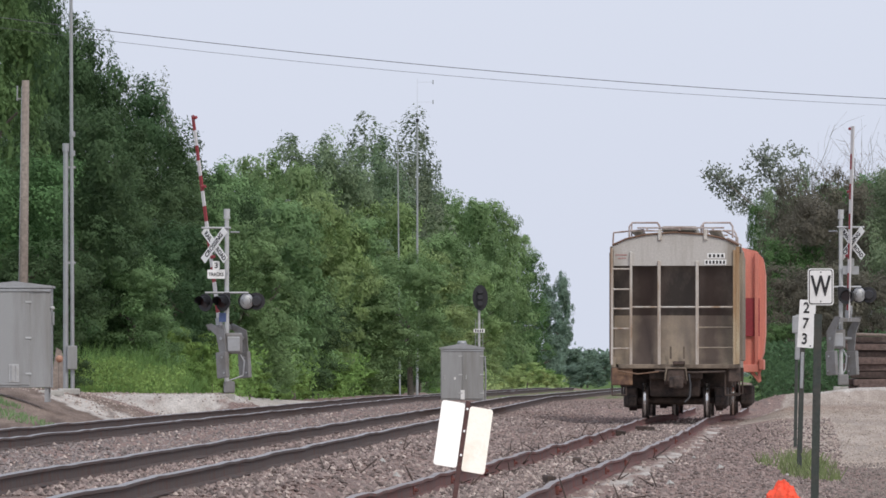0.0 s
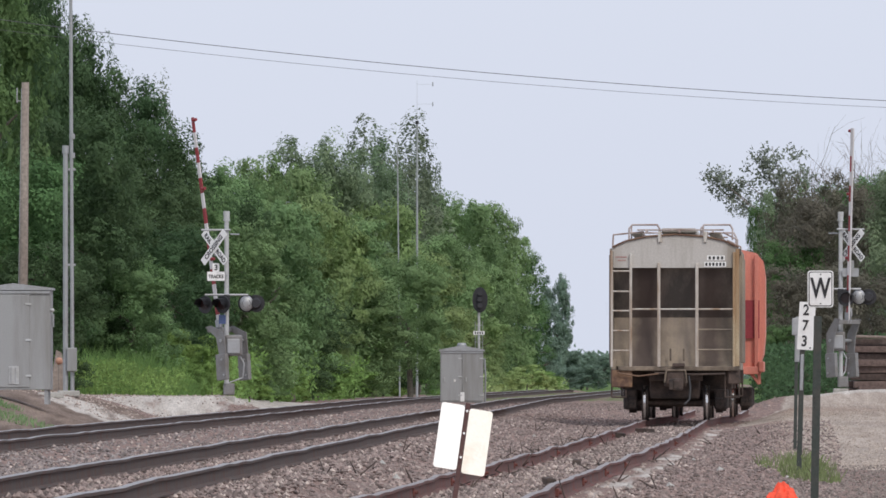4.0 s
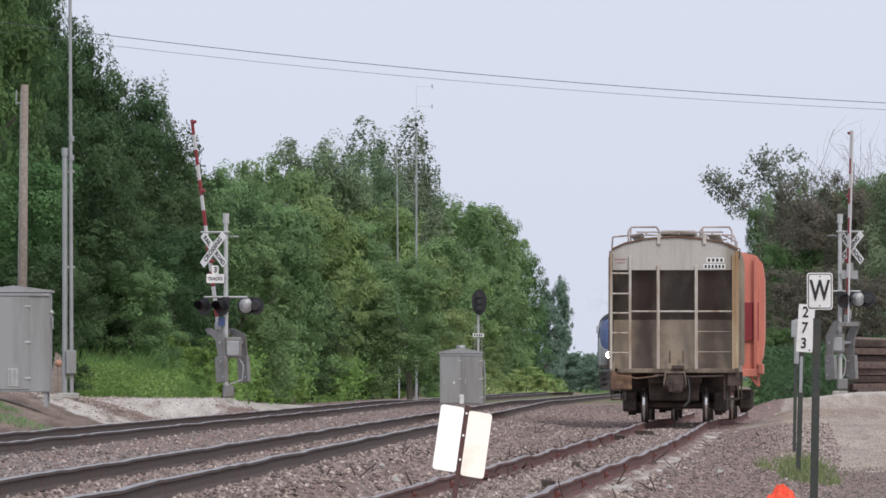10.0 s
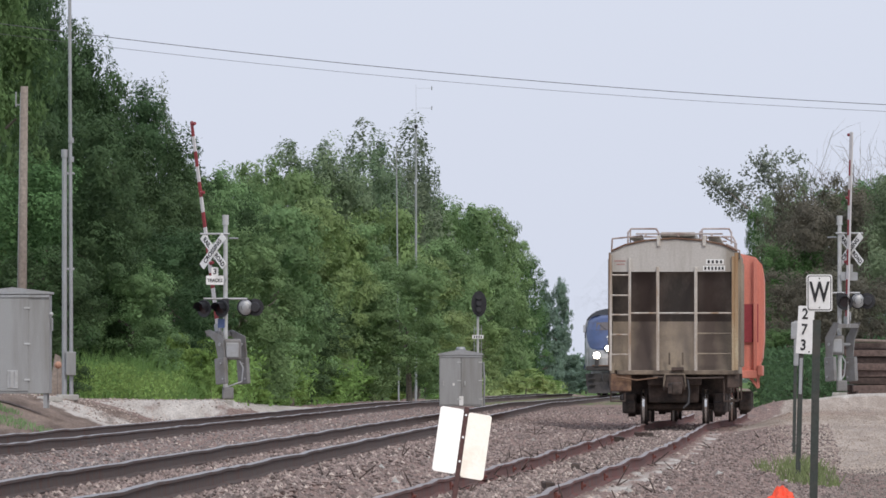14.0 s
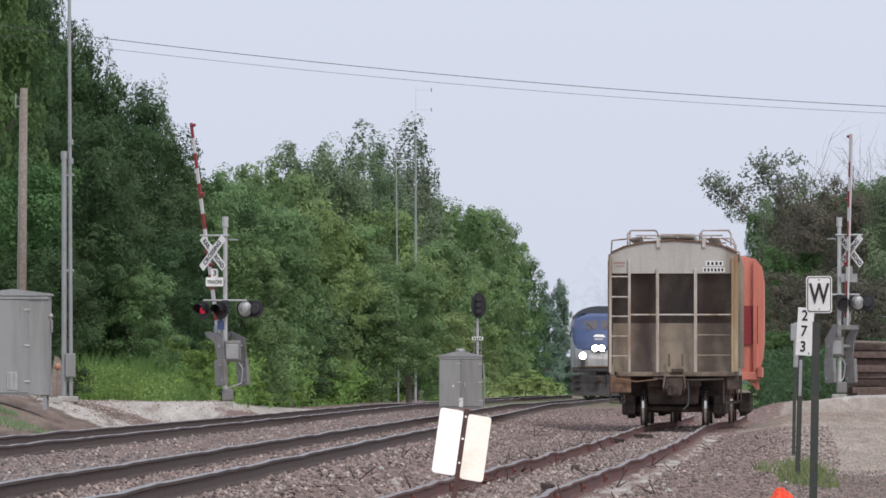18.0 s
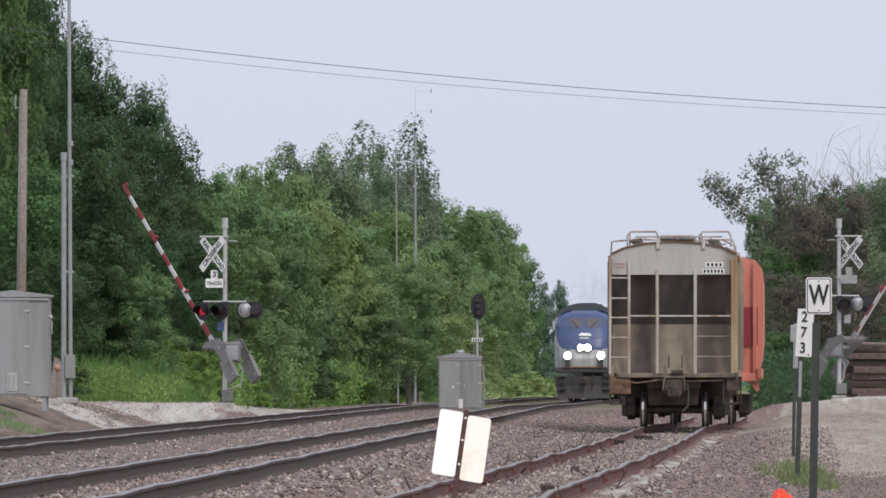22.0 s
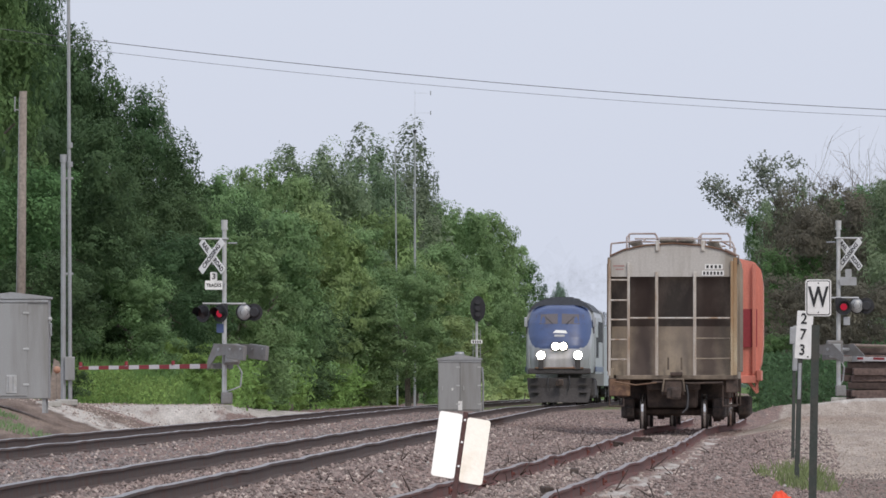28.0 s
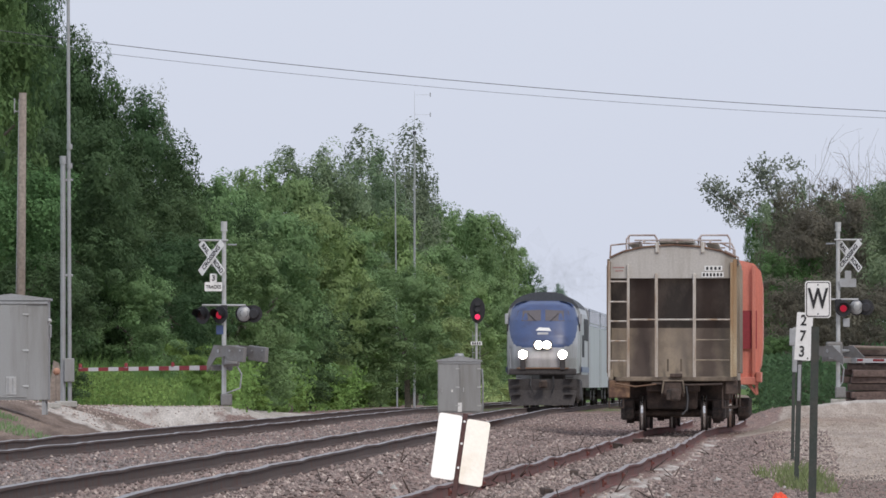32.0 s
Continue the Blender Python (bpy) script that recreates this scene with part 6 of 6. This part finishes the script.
RIGHT_GROVE = [
    (12.9, 445, 8.1, 1.2),
    (14.4, 448, 8.4, 2.0),
    (16.1, 450, 8.8, 2.2),
    (13.4, 440, 8.4, 1.7),
    (14.1, 430, 8.8, 2.4),
    (15.0, 425, 8.3, 2.7),
    (17.1, 440, 9.0, 2.9),
    (17.6, 420, 8.8, 2.5),
    (13.0, 425, 6.2, 1.8),
    (13.0, 410, 5.0, 2.0),
    (14.2, 415, 5.2, 2.3),
    (15.7, 405, 4.9, 2.0),
    (12.2, 405, 2.9, 1.4),
    (13.1, 400, 2.3, 1.6),
    (16.5, 405, 3.1, 1.6),
    (12.3, 415, 2.1, 1.2),
]

LEFT_MIX = "dark dark fresh dark dark dark dark grey dark dark dark mid dark fresh dark dark dark mid".split()
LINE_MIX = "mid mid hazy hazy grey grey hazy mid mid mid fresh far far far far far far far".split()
FRONT_MIX = "mid mid light mid light mid dark light mid light mid light dark mid light mid light mid".split()
RIGHT_MIX = "fresh dull fresh hazy dull dull fresh hazy fresh dull dull dull fresh dull dull fresh".split()
for grove, mix in ((LEFT_GROVE, LEFT_MIX), (LINE_GROVE, LINE_MIX), (FRONT_GROVE, FRONT_MIX), (RIGHT_GROVE, RIGHT_MIX)):
    for k, (x, y, top, radius) in enumerate(grove):
        plant(mix[k], k, x, y, top, radius, 67 * k)
for k, (x, y, top, radius) in enumerate(SHRUBS):
    plant("shrub", k, x, y, top, radius, 67 * k)
for k, (x, y, top, radius) in enumerate(((5.1, 690, 1.75, 1.35), (6.2, 735, 1.2, 0.95), (4.1, 668, 0.9, 0.9), (7.4, 800, 1.0, 1.0))):
    plant("lime", k, x, y, top, radius, 67 * k)


def bare_tree(x, y, h, seed, limbs, label, leafy):
    """A thin old tree; limbs are the tips that its main limbs reach."""
    e = thing("bare_tree", pose(x, y, ground_z(x, y)), label, "tree", "trees along the tracks")
    rng = np.random.default_rng(seed)
    part("trunk", rod(bmesh.new(), (0, 0, -0.3), (0, 0, h * (0.86 if leafy else 0.6)), 0.17, 0.08, 10), M_DEAD_BARK, e)
    bm = bmesh.new()
    pts = []
    for k, tip in enumerate(limbs):
        a = Vector((0, 0, h * ((0.72 if leafy else 0.38) + (0.13 if leafy else 0.22) * k / len(limbs))))
        tip = Vector(tip)
        knee = a.lerp(tip, 0.5) + Vector((0, 0, -0.25))
        rod(bm, a, knee, 0.04, 0.028, 6)
        branches(bm, rng, knee, tip, 0.022, 0 if leafy else 2)
        for q in range(leafy):
            c = knee.lerp(tip, rng.uniform(0.1, 1.08)) + Vector(rng.normal(size=3)) * 0.26
            pts.append(np.array(c) + rng.normal(size=(26, 3)) * 0.14)
    part("branch_work", bm, M_DEAD_BARK, e, "bare grey branches")
    if leafy:
        new("sparse_leaves", loose_mesh("sparse_leaves", leaves(rng, np.concatenate(pts), 0.14), L_SILVER)).parent = e
    return e


bare_tree(14.0, 450.0, 9.4, 7, [(-3.8, 0.3, 9.15), (-3.3, -0.4, 9.0), (-2.9, 0.2, 8.7), (-1.5, 0.5, 9.9), (-0.9, 0.2, 10.2), (0.2, 0, 9.7), (-2.2, 0, 8.9), (-1.1, 0.2, 9.2)], "half-dead tree with sparse leaves leaning out", 12)
bare_tree(15.6, 450.0, 8.2, 9, [(-0.9, 0, 9.3), (0.6, 0.3, 8.9), (-0.2, 0, 9.0), (1.2, 0, 8.6)], "bare grey dead tree above the woods", 0)
bare_tree(16.7, 452.0, 8.6, 17, [(-0.8, 0, 9.2), (-0.2, 0.3, 9.7), (0.5, 0, 9.1), (1.1, 0, 8.8), (0.2, 0, 8.7)], "bare grey dead tree above the woods", 0)
bare_tree(15.2, 453.0, 8.3, 19, [(-0.6, 0, 8.9), (0.2, 0.3, 9.2), (0.7, 0, 8.8), (-0.1, 0, 8.5)], "bare grey dead tree above the woods", 0)
bare_tree(17.9, 450.0, 8.4, 12, [(-0.9, 0, 9.0), (0.5, 0.3, 9.3), (-0.3, 0, 8.8), (1.3, 0, 9.0)], "bare grey dead tree above the woods", 0)


def thicket(name, n, seed, x0, x1, y0, y1, h0, h1, leaf, material, label, fits):
    """Undergrowth or grass as many loose leaves over an area."""
    rng = np.random.default_rng(seed)
    pts = []
    while len(pts) < n:
        x, y = rng.uniform(x0, x1), rng.uniform(y0, y1)
        if fits(x, y):
            top = h0 + (h1 - h0) * (0.5 + 0.5 * noise.noise((x * 0.5, y * 0.22, seed)))
            pts.append((x, y, ground_z(x, y) + top * rng.random() ** 0.7))
    me = loose_mesh(name, leaves(rng, np.array(pts), leaf), material)
    return tagged(new(name, me), label, "vegetation", kind="stuff")


def blades(name, n, seed, spots, h, material, label):
    """Upright grass blades on round spots of ground."""
    rng = np.random.default_rng(seed)
    q = []
    for _ in range(n):
        sx, sy, rx, ry = spots[rng.integers(len(spots))]
        r, a = math.sqrt(rng.random()), rng.uniform(0, 6.28)
        x, y = sx + rx * r * math.cos(a), sy + ry * r * math.sin(a)
        z = ground_z(x, y) - 0.01
        t, k = rng.uniform(0, 3.14), h * rng.uniform(0.4, 1.2) * (1.15 - 0.6 * r)
        w = 0.012
        dx, dy = math.cos(t) * w, math.sin(t) * w
        lx, ly = rng.normal() * 0.35 * k, rng.normal() * 0.35 * k
        q.append([(x - dx, y - dy, z), (x + dx, y + dy, z), (x + lx + dx * 0.3, y + ly + dy * 0.3, z + k), (x + lx - dx * 0.3, y + ly - dy * 0.3, z + k)])
    me = loose_mesh(name, np.array(q), material)
    return tagged(new(name, me), label, "grass", kind="stuff")


def beyond_road(x, y):
    return road_coords(x, y)[1] > 5.2 and x < far_x(y) - 4.6


thicket("weeds", 42000, 21, -18, -2, 327, 392, 0.4, 1.5, 0.10, L_WEED, "tall bright green weeds beyond the gravel road", beyond_road)
thicket("undergrowth", 36000, 22, -12, 6, 372, 520, 1.0, 2.9, 0.16, L_WEED, "green undergrowth below the trackside trees", lambda x, y: x < far_x(y) - 4.4 and road_coords(x, y)[1] > 12)
thicket("right_undergrowth", 16000, 23, 11, 22, 372, 408, 1.0, 3.0, 0.18, L_DARK, "dark green tangled undergrowth behind the crossing", lambda x, y: x > main_smooth(y) + 8)
thicket("far_thicket", 9000, 24, 2, 24, 560, 900, 0.6, 1.7, 0.22, L_LIME, "pale green brush along the far track", lambda x, y: 4 < main_smooth(y) - 4.9 - x < 12)
blades("grass_tuft", 800, 31, [(5.2, 166, 0.55, 9.0), (4.9, 151, 0.34, 7.0), (5.5, 172, 0.3, 4.0)], 0.25, L_TUFT, "tuft of fresh grass round the sign posts")
blades("tall_grass", 16000, 35, [(-11.0, 347, 3.0, 8.0), (-9.3, 349, 2.0, 7.0), (-13.0, 343, 2.5, 10)], 1.3, L_GRASS, "tall meadow grass beyond the gravel road")
blades("bank_grass", 900, 33, [(-10.6, 259, 1.0, 2.0), (-9.5, 252, 1.0, 3.0)], 0.16, L_MID, "thin grass on the earth bank")


def far_woods():
    """Woods on the horizon where the line runs out of sight."""
    rng = np.random.default_rng(77)
    q = []
    for k in range(150):
        x, y = rng.uniform(-30, 120), rng.uniform(1900, 2500)
        h, w = rng.uniform(3.5, 6), rng.uniform(3, 5)
        c = rng.normal(size=(110, 3)) * np.array([w * 0.5, w * 0.5, h * 0.22]) + np.array([x, y, h * 0.55])
        c[:, 2] = np.clip(c[:, 2], 0.3, h)
        q.append(leaves(rng, c, 1.3))
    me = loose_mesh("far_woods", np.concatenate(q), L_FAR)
    return tagged(new("far_woods", me), "distant hazy tree line on the horizon", "backdrop", kind="stuff")


far_woods()
e = thing("fence_post", pose(-5.9, 446, ground_z(-5.9, 446)), "weathered grey wooden post standing in weeds", "fence post")
part("post", box(bmesh.new(), (0, 0, 0.9), (0.16, 0.16, 1.9), 0.02), M_WOOD_POLE, e)


# ---------------------------------------------------------------- what moves
BULBS = [bulb("red flasher bulb glowing in its hood", M_RED_GLOW) for _ in range(4)]
SIGNAL_BULB = bulb("red signal bulb glowing under its visor", M_SIGNAL_RED)
HALF = 0.525           # seconds that each flasher stays lit


def exhaust_haze():
    """Thin diesel exhaust trailing over the roof: faint flakes that ride along with the train."""
    m = bpy.data.materials.new("thin_exhaust")
    m.use_nodes = True
    n, l = m.node_tree.nodes, m.node_tree.links
    clear, soot, mix = n.new("ShaderNodeBsdfTransparent"), n.new("ShaderNodeBsdfDiffuse"), n.new("ShaderNodeMixShader")
    soot.inputs[0].default_value = (0.13, 0.13, 0.14, 1)
    mix.inputs[0].default_value = 0.022
    l.new(clear.outputs[0], mix.inputs[1]), l.new(soot.outputs[0], mix.inputs[2]), l.new(mix.outputs[0], n["Material Output"].inputs[0])
    rng = np.random.default_rng(8)
    c = np.column_stack([rng.normal(0.3, 0.9, 90), 8 + rng.uniform(0, 16, 90), 4.8 + np.abs(rng.normal(0, 0.8, 90))])
    e = thing("exhaust_plume", pose(14, 810, 0.1), "thin grey diesel exhaust above the locomotive roof", "exhaust")
    for flake in leaves(rng, c, 1.1):
        new("puff", loose_mesh("puff", flake[None], m)).parent = e
    return e


EXHAUST = exhaust_haze()


def train_pose(y):
    turn = math.degrees(math.atan2(main_smooth(y + 22) - main_smooth(y), 22))
    return Matrix.Translation((main_smooth(y) - 0.09, y, main_z(y + 3) - 0.03)) @ pose(0, 0, 0, 0, 0, -turn)


def flash_rows(spot, way, turn, phase):
    """Drawn back into the lamp body while dark, in the lens while lit."""
    lie = pose(0, 0, 0, 0, 0, turn)
    dark, lit = Matrix.Translation(spot - 0.08 * way) @ lie, Matrix.Translation(spot + 0.055 * way) @ lie
    rows = [(0.0, dark)]
    t = 16.10 + phase * HALF
    while t < 31.9:
        rows += [(t - 0.07, dark), (t, lit), (min(t + HALF - 0.07, 31.95), lit)]
        if t + HALF < 32:
            rows.append((t + HALF, dark))
        t += 2 * HALF
    rows.append((32.0, rows[-1][1]))
    return rows


def motions():
    speed = 8.6
    lengths = [0.0, 21.4] + [21.4 + 26.3 * k for k in range(1, 4)]
    for car, back in zip([LOCO] + COACHES + [EXHAUST], lengths + [0.0]):
        walk(car, [(float(t), train_pose(455 + speed * (32 - t) + back)) for t in range(0, 33)])
    swing = [(0.0, 79), (19.45, 79), (19.8, 77), (20.2, 73), (20.5, 68.5), (21.0, 62.8), (21.5, 56), (22.0, 49.2), (22.5, 42), (23.0, 36.3),
             (23.5, 31), (24.0, 26.4), (24.5, 22.2), (25.0, 18.4), (25.5, 13.5), (26.3, 7.2), (27.0, 1.2), (27.3, -0.5), (32.0, -0.5)]
    walk(GATE_L, [(t, GATE_L_BASE @ pose(0, 0, 0, 0, a, 0)) for t, a in swing])
    walk(GATE_R, [(t, GATE_R_BASE @ pose(0, 0, 0, 0, a + 9 * max(a - 55, 0) / 24, 0)) for t, a in swing])
    sl, sr = Vector((math.sin(radians(LAMP_TURN)), -math.cos(radians(LAMP_TURN)), 0)), Vector((0, -1, 0))
    lamps = [(LEFT_AT, LAMPS_L[0], sl, LAMP_TURN, 1), (LEFT_AT, LAMPS_L[1], sl, LAMP_TURN, 0), (RIGHT_AT + Vector((0, 0, 0.16)), LAMPS_R[0], sr, 0, 1), (RIGHT_AT + Vector((0, 0, 0.16)), LAMPS_R[1], sr, 0, 0)]
    for b, (base, lamp, way, turn, phase) in zip(BULBS, lamps):
        walk(b, flash_rows(base + Vector((*lamp, 2.68)), way, turn, phase))
    at = Vector((1.45, 440.62, ground_z(1.41, 441.0) + 3.77))
    walk(SIGNAL_BULB, [(0.0, Matrix.Translation(at + Vector((0, 0.3, 0)))), (30.55, Matrix.Translation(at + Vector((0, 0.3, 0)))), (30.7, Matrix.Translation(at)), (32.0, Matrix.Translation(at))])


motions()
